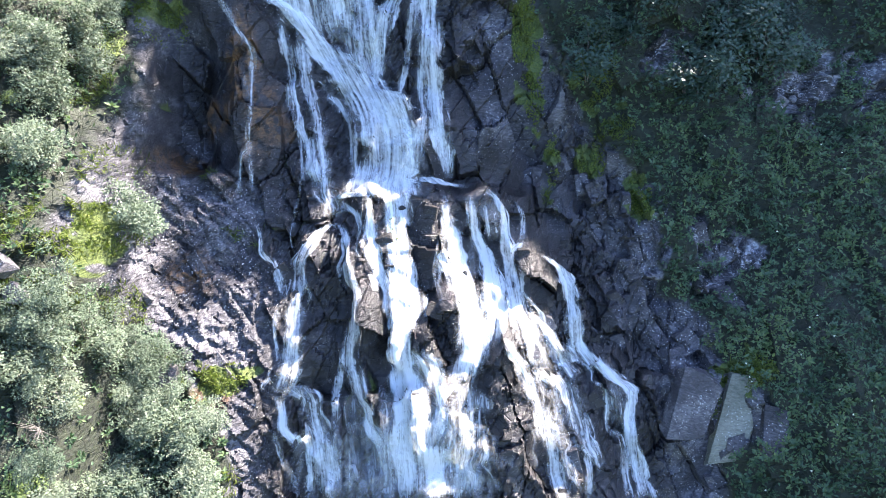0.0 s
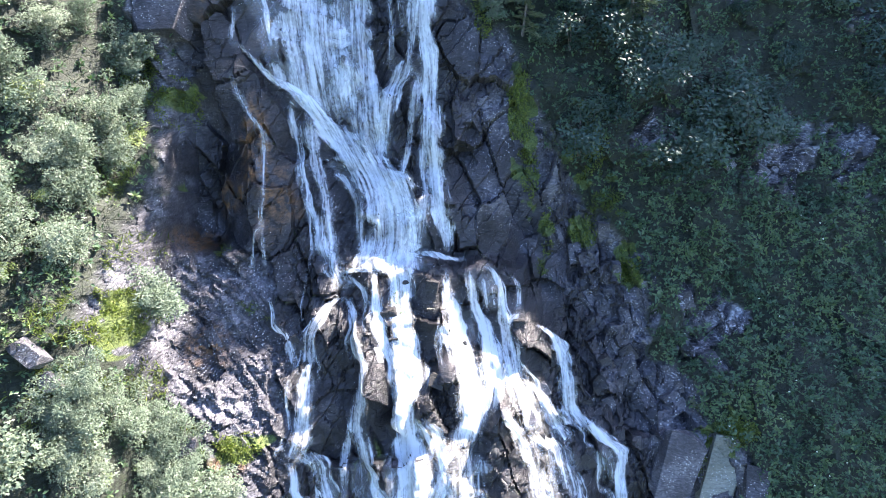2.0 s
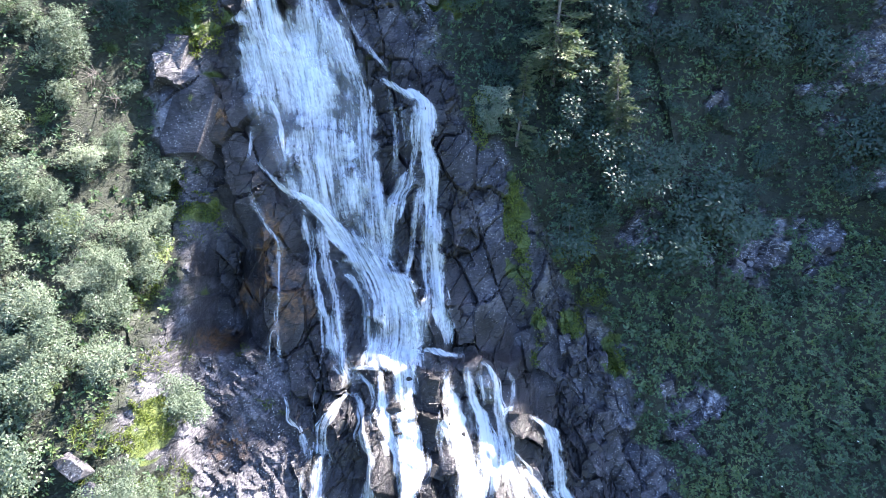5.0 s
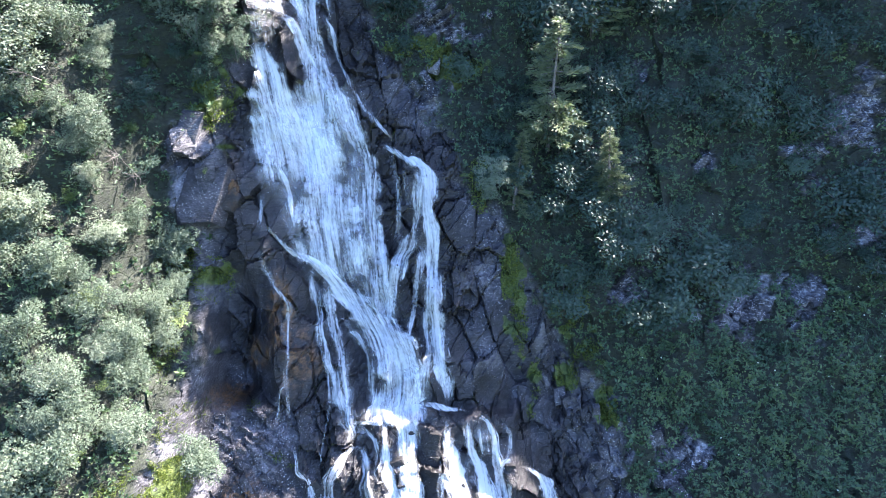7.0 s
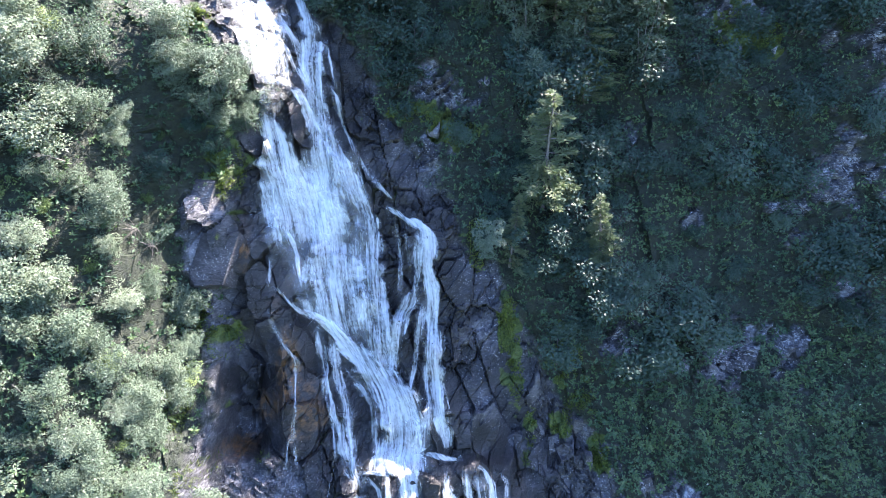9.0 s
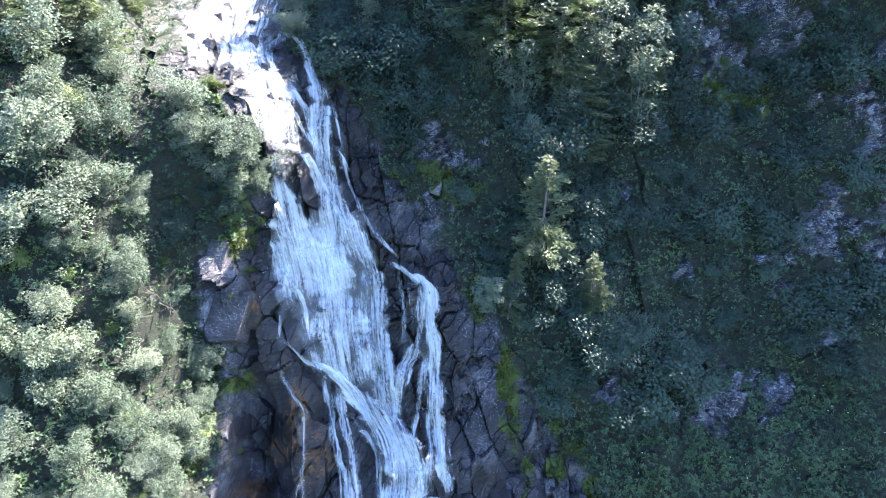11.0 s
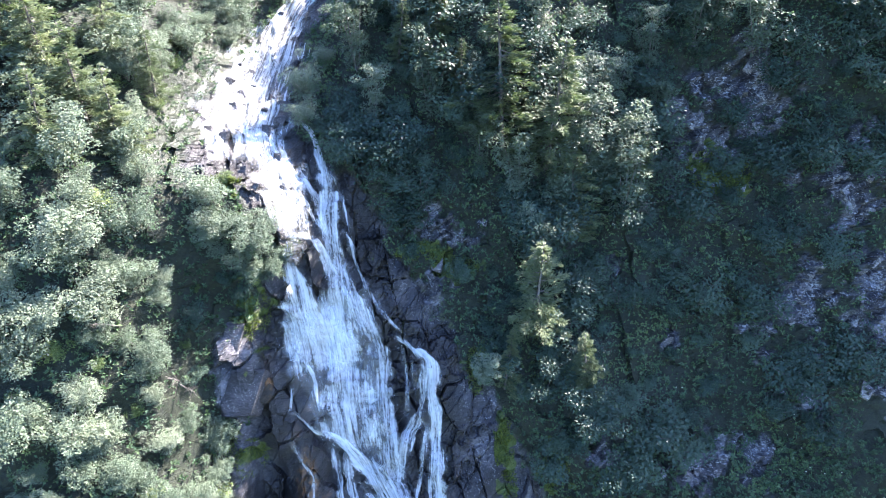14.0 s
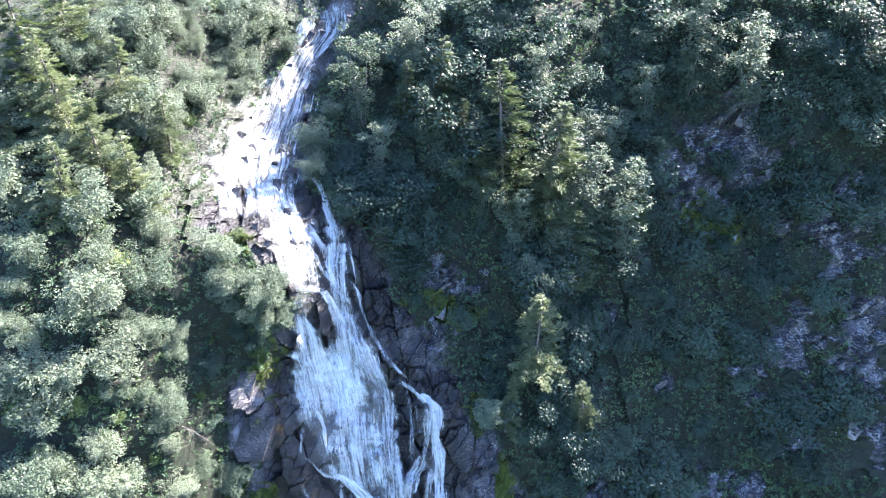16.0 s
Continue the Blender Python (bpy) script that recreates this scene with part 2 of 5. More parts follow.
section(8, 43, 47, 49.4, 49.8, 49, 49.6, 49.2, 48.6, 48.2, 52, 68)
section(16, 47, 48.8, 50.2, 50.6, 50.3, 51.3, 51.2, 50.9, 50.2, 53, 66)
section(26, 46.5, 47.6, 50.2, 52.2, 53, 52.8, 52.8, 52.2, 50.8, 51.5, 61)
section(40, 46.5, 48.5, 51, 52.8, 53.6, 52.6, 51.4, 50.9, 49.4, 50, 57)
# unseen spur on the far right, added to keep sun off the right slope
section(65, 46, 48, 50, 51, 51.5, 50.5, 48.5, 46.5, 45.2, 47, 55)
section(150, 38, 40, 41, 41, 41, 40, 39, 38, 37, 37, 40)


def smooth_row(xs, ys, x):
    """Monotone-ish cubic through a row of heights."""
    xs, ys = np.array(xs, float), np.array(ys, float)
    slope = np.diff(ys, axis=0) / np.diff(xs).reshape((-1,) + (1,) * (ys.ndim - 1))
    m = np.concatenate([slope[:1], (slope[1:] + slope[:-1]) / 2, slope[-1:]])
    i = np.clip(np.searchsorted(xs, x) - 1, 0, len(xs) - 2)
    h = (xs[i + 1] - xs[i])
    s = np.clip((x - xs[i]) / h, 0, 1)
    if ys.ndim > 1:
        h, s = h[:, None], s[:, None]
    return ((1 + 2 * s) * (1 - s) ** 2 * ys[i] + s * (1 - s) ** 2 * h * m[i]
            + s * s * (3 - 2 * s) * ys[i + 1] + s * s * (s - 1) * h * m[i + 1])


def hashed(i, j, seed):
    """Even random numbers 0 to 1 for whole-number places."""
    n = (i.astype(np.int64) * 374761393 + j.astype(np.int64) * 668265263 + seed * 974634777) & 0x7FFFFFFF
    n = ((n ^ (n >> 13)) * 1274126177) & 0x7FFFFFFF
    n = ((n ^ (n >> 16)) * 2246822519) & 0x7FFFFFFF
    return ((n ^ (n >> 15)) & 0xFFFFFF) / float(0x1000000)


def soft_noise(x, y, seed, octaves=3):
    total, size = 0.0, 1.0
    for o in range(octaves):
        i, j = np.floor(x), np.floor(y)
        f, g = x - i, y - j
        f, g = f * f * (3 - 2 * f), g * g * (3 - 2 * g)
        a, b = hashed(i, j, seed + o), hashed(i + 1, j, seed + o)
        c, e = hashed(i, j + 1, seed + o), hashed(i + 1, j + 1, seed + o)
        total = total + size * ((a * (1 - f) + b * f) * (1 - g) + (c * (1 - f) + e * f) * g - 0.5)
        x, y, size = x * 2.03 + 7.1, y * 2.03 + 3.7, size * 0.5
    return total


def blocks(u, v, su, sv, turn, seed, tilt=0.8):
    """Jointed rock: each block of about su by sv metres stands out by its own amount and tilts its own way; clefts run between."""
    wu, wv = u + 0.35 * su * soft_noise(u / su / 1.2, v / sv / 1.2, seed + 50, 2), v + 0.35 * sv * soft_noise(u / su / 1.2 + 9, v / sv / 1.2, seed + 60, 2)
    c, s = math.cos(radians(turn)), math.sin(radians(turn))
    x, y = (wu * c + wv * s) / su, (-wu * s + wv * c) / sv
    i0, j0 = np.floor(x), np.floor(y)
    first = np.full(x.shape, 9.0)
    second = np.full(x.shape, 9.0)
    height = np.zeros(x.shape)
    for a in (-1, 0, 1):
        for b in (-1, 0, 1):
            i, j = i0 + a, j0 + b
            dx, dy = i + 0.15 + 0.7 * hashed(i, j, seed) - x, j + 0.15 + 0.7 * hashed(i, j, seed + 1) - y
            far = np.maximum(np.abs(dx), np.abs(dy)) * 0.6 + np.hypot(dx, dy) * 0.4
            h = hashed(i, j, seed + 2) - 0.5 + tilt * (dx * (hashed(i, j, seed + 3) - 0.5) + dy * (hashed(i, j, seed + 4) - 0.5))
            near = far < first
            second = np.where(near, first, np.minimum(second, far))
            height = np.where(near, h, height)
            first = np.where(near, far, first)
    return height, np.clip(1 - (second - first) / 0.05, 0, 1)


def slabs_of(u, v, thick, long, turn, seed, tilt=1.0):
    """Bedded rock: long staggered slabs of uneven thickness, each standing out and tilted its own way, with clefts between."""
    c, s = math.cos(radians(turn)), math.sin(radians(turn))
    x, y = (u * c + v * s) / thick, (-u * s + v * c) / long
    x = x + 1.3 * soft_noise(x * 0.3, y * 0.8, seed + 70, 2) + 0.2 * soft_noise(x * 1.3, y * 2.6, seed + 80, 2)
    i = np.floor(x)
    y = y + 3.0 * hashed(i, i * 0 + 5, seed) + 0.5 * soft_noise(x * 0.8, y * 1.2, seed + 90, 3)
    j = np.floor(y)
    f, g = x - i - 0.5, y - j - 0.5
    h = (hashed(i, j, seed + 1) - 0.5) + tilt * (f * (hashed(i, j, seed + 2) - 0.4) + g * (hashed(i, j, seed + 3) - 0.5))
    gap = np.minimum((0.5 - np.abs(f)) * thick, (0.5 - np.abs(g)) * long)
    return h, np.clip(1 - gap / 0.13, 0, 1)


LEFT_EDGE = [(-17, -11.9), (-14.4, -12), (-12.3, -12.6), (-8.9, -14.1), (-6, -15.3), (-4, -17), (-1.2, -18.5), (1.6, -19.8), (3.2, -19.3), (5.3, -18.3),
             (8.1, -18.0), (12.9, -18.4), (18.1, -18.9), (23, -20), (26, -18.6), (28, -16), (31.9, -15.0), (35.6, -15.1), (38.2, -18.3), (40.2, -22.6), (44.9, -23.1),
             (48.8, -22), (53.9, -20.5), (59.9, -17.2), (68, -13.7), (90, -12)]
RIGHT_EDGE = [(-19, 18.4), (-14.4, 18.7), (-11.7, 21.7), (-9.2, 20.8), (-6.7, 18.3), (-4.5, 16.8), (-2.3, 15.5), (0.8, 15.2), (4.3, 14.5), (6.6, 12.5),
              (8.4, 10.8), (10.8, 9.3), (16.8, 6), (18.9, 4.1), (23.5, 1.7), (28.7, -1.3), (33.7, -5.7), (38.1, -6.3), (41.2, -10), (44.3, -12.9),
              (50.4, -14.2), (56.9, -13.1), (61.7, -10.6), (67.5, -9.6), (90, -8)]
# bare rock among the bushes: u, v, half width, half height
BARE = [(29, 49, 5.9, 2.8), (27, 44.5, 4.4, 4.0), (35.9, 27.4, 2.1, 3.5), (31.5, 25, 2.1, 2.0), (41, 39, 2.9, 4.4), (16.1, 31.2, 1.2, 0.9), (0.6, 35.8, 2.1, 1.8), (-2, 28.6, 2.0, 2.5), (26.6, 11.7, 2.9, 1.6),
        (31.2, 12.4, 1.8, 2.2), (36.7, 17.4, 2.9, 1.4), (34.7, 39.8, 0.8, 1.5), (43, 29.6, 2.3, 4.4), (19.1, -0.7, 2.7, 2.1), (15.8, 12.9, 1.2, 1.1), (43.2, 40.3, 2.0, 2.6), (43.6, 30.9, 2.2, 2.4), (43, 25.4, 2, 1.5),
        (37, 23, 1.2, 1.0), (37.6, 17, 1.6, 1.2), (29.5, 52.5, 2.0, 2.2), (25.5, 10.9, 2.2, 1.2), (45, 18, 1.5, 2), (22.5, 24, 0.9, 0.9), (20.5, 42, 1.0, 1.4)]
# humps of rock that stand out of the wall: u, v, half width, half height, how far
HUMPS = [(-7.2, -0.9, 1.5, 2.4, 1.3), (-0.8, 1.4, 1.2, 2.2, 0.8), (0.2, -3.6, 1.0, 1.7, 1.1), (-4.4, -4.6, 0.9, 2.0, 1.0), (6.3, -2.2, 1.5, 2.2, 0.9),
         (3.7, -7.6, 1.2, 2.2, 1.1), (4.1, -12, 1.8, 2.6, 1.0), (-7.4, -6.2, 1.3, 2.0, 0.8), (-0.9, -6.2, 0.7, 1.4, 0.7), (-17.6, 22.6, 1.9, 4.6, 1.5),
         (-18.9, 7.0, 0.9, 6.0, 0.9), (-12.2, 12.0, 1.3, 5.0, 0.6), (-11.7, 31.3, 0.7, 2.6, 0.8), (15.2, -10, 2.2, 3.2, 1.0), (13.2, -11, 1.0, 2.5, 0.8)]
MOSS = [(10.6, 12.2, 1.2, 2.6), (10.2, 6.1, 1.0, 1.2), (5.6, 14.4, 0.9, 2.6), (2.8, 22, 0.7, 2.2), (13.4, 3.6, 0.8, 1.2), (20.2, -7.9, 1.3, 0.9), (-3.0, 1.5, 0.3, 1.2),
        (-2.0, 33.0, 2.4, 0.8), (1.0, 31.5, 2.0, 1.0), (27.5, 41.0, 3.0, 2.0), (-13.2, -7.6, 1.6, 0.9), (-17.0, 28.0, 1.2, 2.5), (6.2, 10.5, 0.6, 2.0), (7.5, 6, 0.5, 1.6),
        (-17.5, 14.5, 1.0, 1.6), (-18.5, 38.6, 1.4, 0.8), (-18.9, 1.2, 1.2, 1.6)]
RUST = [(-16.6, 5.6, 1.0, 0.9), (-11.4, 8.2, 1.6, 1.8), (-12.6, 12.0, 0.9, 3.5), (-14.8, 8.5, 1.2, 1.2), (-15.2, -1.5, 1.5, 1.5), (-13.5, -8.5, 1.6, 1.2), (-15.9, 21.5, 0.4, 1.6), (-20.6, 44.0, 1.0, 1.5)]


GU = np.concatenate([np.arange(-150, -60, 3.0), np.arange(-60, -46, 1.0), np.arange(-46, -21, 0.4), np.arange(-21, 22, 0.1), np.arange(22, 48, 0.3), np.arange(48, 66, 1.0), np.arange(66, 151, 3.0)])
GV = np.concatenate([np.arange(-30, -19, 0.5), np.arange(-19, 46, 0.15), np.arange(46, 70, 0.28), np.arange(70, 108, 1.2)])
form = smooth_row(SECTION_U, smooth_row(SECTION_V, np.array(SECTIONS, float).T, GV).T, GU)
UU, VV = np.meshgrid(GU, GV, indexing="ij")


def patches(where, hard=1.0, ragged=0.9):
    """1 inside the given ovals with a ragged edge, 0 outside."""
    total = np.zeros(UU.shape)
    rag = soft_noise(UU * 0.8, VV * 0.8, 31, 4) * ragged
    for u, v, ru, rv in where:
        total = np.maximum(total, np.clip((1.15 + rag - np.hypot((UU - u) / ru, (VV - v) / rv)) * 2.2 * hard, 0, 1))
    return total


edge_rag = soft_noise(UU * 0.45, VV * 0.45, 11, 4) * 2.4
inside = np.minimum(UU - np.interp(GV, *zip(*LEFT_EDGE))[None, :], np.interp(GV, *zip(*RIGHT_EDGE))[None, :] - UU) + edge_rag
gorge = np.clip(inside / 0.8 + 0.3, 0, 1)
bare = np.maximum(gorge, patches(BARE, 1.0, 2.2))
rise = 0.9 * soft_noise(UU / 7, VV / 7, 5, 3)
block_a, cleft_a = blocks(UU, VV, 2.1, 3.9, 14, 100, 2.0)
block_b, cleft_b = blocks(UU, VV, 0.95, 1.5, 24, 200, 1.8)
block_c, cleft_c = blocks(UU, VV, 0.45, 0.75, -20, 300, 1.4)
slant, cleft_g = slabs_of(UU, VV, 1.2, 5.0, -32, 700, 1.2)
# most joints are closed; only some stand open
cleft_a = cleft_a * np.clip(2.5 * soft_noise(UU * 0.5, VV * 0.35, 73, 2) + 0.55, 0, 1)
cleft_b = cleft_b * np.clip(3.0 * soft_noise(UU * 0.7, VV * 0.5, 74, 2) + 0.4, 0, 1)
slab_a, cleft_d = slabs_of(UU, VV, 0.7, 3.0, 45, 400, 1.5)
slab_b, cleft_e = slabs_of(UU, VV, 0.36, 1.4, 52, 500, 1.5)
rubble = np.clip((-9.5 - UU) / 2.5, 0, 1) * np.clip((5.0 - VV) / 2.0, 0, 1)
broken = np.clip(2.2 * soft_noise(UU * 0.16, VV * 0.16, 71, 3) + 0.55 + np.clip((UU - 7) / 5, 0, 0.5) - np.clip((-10 - UU) / 2, 0, 0.5), 0.08, 1)
columns = 1.0 * block_a + 0.3 * slant - 0.45 * cleft_a + broken * (0.5 * block_b + 0.14 * block_c - 0.25 * cleft_b - 0.05 * cleft_c)
slabs = 0.3 * block_a + 0.34 * slab_a + 0.2 * slab_b + 0.1 * block_c - 0.12 * cleft_d - 0.05 * cleft_e
ribs, cleft_f = slabs_of(UU, VV, 0.8, 2.8, -46, 600, 1.8)
rugged = columns * (1 - rubble) + slabs * rubble + 0.16 * soft_noise(UU * 0.9, VV * 0.9, 21, 3)
rugged = rugged * (1 - 0.55 * np.clip((VV - 41) / 4, 0, 1))
rugged = rugged * gorge + (1.1 * ribs + 0.5 * block_b - 0.2 * cleft_f) * (1 - gorge)
out = rise + bare * rugged * 1.05 + (1 - bare) * (0.5 * block_a + 0.9 * soft_noise(UU * 0.3, VV * 0.3, 41, 3))
for u, v, ru, rv, far in HUMPS:
    out = out + far * np.exp(-(((UU - u) / ru) ** 2 + ((VV - v) / rv) ** 2) ** 1.5)
# the ledge on which the upper fall lands, and the hollow wall beside it
window = np.clip((UU + 6.5) / 1.5, 0, 1) * np.clip((7.0 - UU) / 1.5, 0, 1)
out = out + 1.3 * window / (1 + np.exp((VV - 3.9 + 0.25 * np.sin(UU * 1.7)) / 0.16)) * np.clip((VV + 14) / 14, 0, 1)
hollow = np.clip((UU + 18.0) / 1.0, 0, 1) * np.clip((-13.0 - UU) / 2.5, 0, 1) * np.clip((VV - 4.5) / 1.0, 0, 1) * np.clip((17 - VV) / 4, 0, 1)
out = out - (1.1 + (17 - VV) * 0.2) * hollow
DEPTH = form - out
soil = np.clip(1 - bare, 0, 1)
moss = np.maximum(patches(MOSS, 0.5, 2.4), np.clip(0.55 - np.abs(inside - 0.2) / 1.2, 0, 0.5) * np.clip(soft_noise(UU * 0.4, VV * 0.4, 61, 2) * 3 + 0.4, 0, 1))
moss = np.maximum(moss, 0.75 * gorge * np.maximum(cleft_a, 0.7 * cleft_b) * np.clip(soft_noise(UU * 0.35, VV * 0.35, 63, 3) * 3 + 0.3, 0, 1))
rust = patches(RUST, 0.6)
crust = np.maximum(0.6 * bare * (1 - gorge), 0.3 * gorge * np.clip((UU - 9) / 3, 0, 1) * np.clip((VV + 2) / 4, 0, 1))


def sample(grid, u, v):
    """The value of a grid of the cliff at u, v."""
    i = np.clip(np.searchsorted(GU, u) - 1, 0, len(GU) - 2)
    j = np.clip(np.searchsorted(GV, v) - 1, 0, len(GV) - 2)
    f, g = np.clip((u - GU[i]) / (GU[i + 1] - GU[i]), 0, 1), np.clip((v - GV[j]) / (GV[j + 1] - GV[j]), 0, 1)
    return (grid[i, j] * (1 - f) + grid[i + 1, j] * f) * (1 - g) + (grid[i, j + 1] * (1 - f) + grid[i + 1, j + 1] * f) * g


def in_world(u, v, d):
    return np.stack([u, v * SL + d * CL, v * CL - d * SL], -1)


def mesh_of(name, points, quads, mat, smooth=False):
    me = bpy.data.meshes.new(name)
    points, quads = np.asarray(points, np.float32), np.asarray(quads, np.int32)
    me.vertices.add(len(points))
    me.vertices.foreach_set("co", points.ravel())
    me.loops.add(quads.size)
    me.loops.foreach_set("vertex_index", quads.ravel())
    me.polygons.add(len(quads))
    me.polygons.foreach_set("loop_start", np.arange(0, quads.size, quads.shape[1], dtype=np.int32))
    me.update(calc_edges=True)
    me.polygons.foreach_set("use_smooth", np.full(len(quads), smooth))
    me.materials.append(mat)
    return me


def give(me, name, values):
    me.attributes.new(name, "FLOAT", "POINT").data.foreach_set("value", np.asarray(values, np.float32).ravel())


def sheet_quads(n, m):
    k = np.arange(n * m).reshape(n, m)
    return np.stack([k[:-1, :-1], k[1:, :-1], k[1:, 1:], k[:-1, 1:]], -1).reshape(-1, 4)


def part(name, me, parent, label=""):
    """One mesh object under a thing or a part."""
    ob = new(name, me)
    ob.parent = parent
    return tagged(ob, label)

# ---- the waterfall: its runs of water, each with how dense it is and u, v and width along it ----
RUNS = []


def run(kind, density, *rows):
    RUNS.append((kind, density, rows))


# the upper fall, the fan below it, the stream above it and its lip
run("cascade", 0.84, (-11.4, 28.9, 2.14), (-10.9, 27, 2.65), (-10.1, 25, 3.39), (-9.6, 23.1, 3.82), (-9.3, 21, 4.23), (-9.1, 19, 4.68), (-8.7, 16.9, 4.73), (-8.3, 14.9, 3.98), (-7.8, 13.8, 2.93))
run("water_curtain", 0.42, (-2, -8.4, 3.65), (-1.7, -9.8, 4.24), (-1.6, -12.1, 5.08), (-1.5, -14.9, 5.83))
run("water_curtain", 0.34, (-4.9, -8.4, 2.01), (-4.6, -11, 3.1), (-4.4, -13.3, 3.84), (-4.5, -15.1, 4.18))
run("water_curtain", 0.36, (-7.8, -9.9, 1.38), (-7.2, -11.8, 2.4), (-7.1, -13.7, 2.82), (-6.8, -15, 2.78))
run("water_curtain", 0.4, (1.6, -8.8, 2.36), (1.5, -11.6, 2.75), (1.5, -15.5, 3.2))
run("water_curtain", 0.34, (5.5, -4.2, 2.09), (6.2, -6.4, 2.1), (7.2, -8.9, 2.15), (8, -11.3, 2.16))
run("water_curtain", 0.34, (-13.6, 28.3, 1.84), (-13.3, 26.1, 2), (-13.1, 23.9, 2.16), (-12.6, 21.9, 2.4), (-11.7, 19.9, 2.56), (-11, 17.9, 2.57), (-10.3, 16.4, 2.1))
run("water_thread", 0.75, (-13.7, 27.9, 0.54), (-13.6, 26, 0.46), (-13.5, 24.2, 0.62), (-13.3, 23.5, 0.67))
run("water_thread", 0.7, (-12.8, 28, 0.67), (-12.2, 26.9, 0.77), (-11.8, 25.4, 0.77), (-11.2, 24.2, 0.85))
run("water_thread", 0.7, (-13.2, 23.5, 0.37), (-12.4, 22.5, 0.37), (-12, 21.4, 0.42), (-11.7, 19.5, 0.37), (-11.5, 18.3, 0.33))
run("water_thread", 0.5, (-13.7, 21.6, 0.21), (-12.8, 21.6, 0.25), (-12.2, 21.2, 0.29), (-11.8, 19.5, 0.29))
run("water_thread", 0.55, (-13.9, 21.1, 0.25), (-14, 19.7, 0.24), (-14.1, 18.6, 0.28))
run("water_thread", 0.75, (-14.1, 18.5, 0.29), (-13.5, 18.4, 0.29), (-12.8, 17.6, 0.29), (-12.1, 16.9, 0.37), (-11.4, 16.3, 0.5), (-10.7, 15.9, 0.67))
run("cascade", 0.93, (-11.6, 16.6, 0.5), (-11, 16.2, 1), (-9.8, 15.3, 1.74), (-8.7, 14.2, 2.35), (-7.5, 12.9, 2.93), (-6.2, 11.4, 3.57), (-5.1, 10.1, 3.78), (-4.2, 8.7, 3.57), (-3.7, 7.1, 3.52), (-3.7, 5.4, 3.93), (-4, 4.2, 4.23), (-4, 3.3, 4.16))
run("water_curtain", 0.34, (-9.6, 29.3, 3.04), (-8.8, 27, 2.78), (-8.2, 24.9, 2.74), (-7.5, 22.5, 2.66), (-7, 20.3, 3.04), (-6.5, 17.7, 3.43), (-5.8, 14.8, 3.38), (-5.1, 12.6, 2.58), (-4.4, 10.9, 1.73))
run("cascade", 0.7, (-8.8, 29.6, 1.14), (-8.2, 28.1, 1.13), (-7.6, 26.5, 1.22), (-6.8, 25.1, 1.47), (-6.3, 23.1, 1.78), (-6.2, 21.2, 2.21), (-6, 19, 2.45), (-5.7, 16.8, 2.49), (-5.5, 14.7, 2.35), (-5.1, 12.6, 1.83), (-4.4, 10.9, 1.15))
run("water_thread", 0.75, (-7.8, 29.6, 1.14), (-7.2, 27.9, 0.96), (-6.7, 26.5, 0.65), (-6.1, 25.9, 0.35))
run("water_thread", 0.5, (-6.8, 29.6, 0.22), (-6.1, 28.2, 0.22), (-5.4, 26.9, 0.26), (-4.5, 25.9, 0.21), (-3.8, 25.2, 0.22))
run("cascade", 0.9, (-4.8, 24.9, 0.38), (-4.3, 24.8, 0.59), (-3.5, 24.2, 0.59), (-2.7, 23.7, 0.59), (-2.1, 23.5, 0.76), (-1.5, 23, 1.26), (-1.3, 21.8, 1.58), (-1.2, 20, 1.64), (-1, 18.4, 1.63), (-0.8, 16.7, 1.56), (-0.8, 14.7, 1.56), (-0.8, 12.5, 1.46), (-0.6, 10.4, 1.31), (-0.4, 8.8, 1.22), (-0.1, 7.1, 1.04), (0.2, 5.9, 0.89), (0.4, 4.6, 0.61))
run("water_thread", 0.75, (-1.9, 22.6, 0.83), (-2, 20.9, 0.99), (-2.2, 19.2, 0.66), (-2.4, 18, 0.66), (-2.9, 16.8, 1.39), (-3.6, 15.9, 1.57), (-4, 14.2, 0.99), (-4.2, 12.6, 0.91), (-4.4, 11.3, 0.74), (-4.1, 10.2, 0.65))
run("water_thread", 0.5, (-4.3, 24.5, 0.51), (-3.9, 23, 0.58), (-3.6, 20.9, 0.41), (-3.6, 19, 0.38), (-3.8, 17.3, 0.38))
run("water_thread", 0.45, (-3.3, 23.4, 0.46), (-2.9, 21.4, 0.37), (-2.6, 19.2, 0.29))
run("water_thread", 0.6, (-1.4, 17.1, 0.9), (-1.9, 15.5, 0.74), (-2.2, 13.8, 0.57), (-2.4, 12.1, 0.48), (-2.8, 10.4, 0.49), (-2.7, 8.8, 0.49))
run("water_curtain", 0.55, (-1.4, 12.5, 0.49), (-1.5, 10.4, 0.49), (-1.2, 8.8, 0.57), (-1.4, 7.5, 1.21), (-1.6, 5.9, 1.46), (-1.9, 4.6, 1.39))
run("water_thread", 0.75, (-10.7, 15.1, 0.41), (-10.3, 13.4, 0.66), (-10, 11.7, 0.53), (-9.8, 10.1, 0.45), (-9.4, 8.8, 0.45), (-9.2, 7.8, 0.49), (-8.6, 6.7, 0.82), (-8.2, 5, 1.4), (-7.5, 3.8, 1.54))
run("water_thread", 0.65, (-9.5, 13.9, 0.75), (-9.1, 11.7, 0.91), (-8.7, 10, 1), (-8.2, 8.4, 1.07), (-7.9, 6.6, 0.92), (-7.5, 5, 0.58), (-7.5, 4.1, 0.54))
run("water_thread", 0.5, (-10.1, 11.3, 0.33), (-10, 9.6, 0.41), (-9.8, 8.8, 0.33), (-9.4, 7.6, 0.33), (-9.1, 5.9, 0.29), (-8.9, 4.3, 0.29))
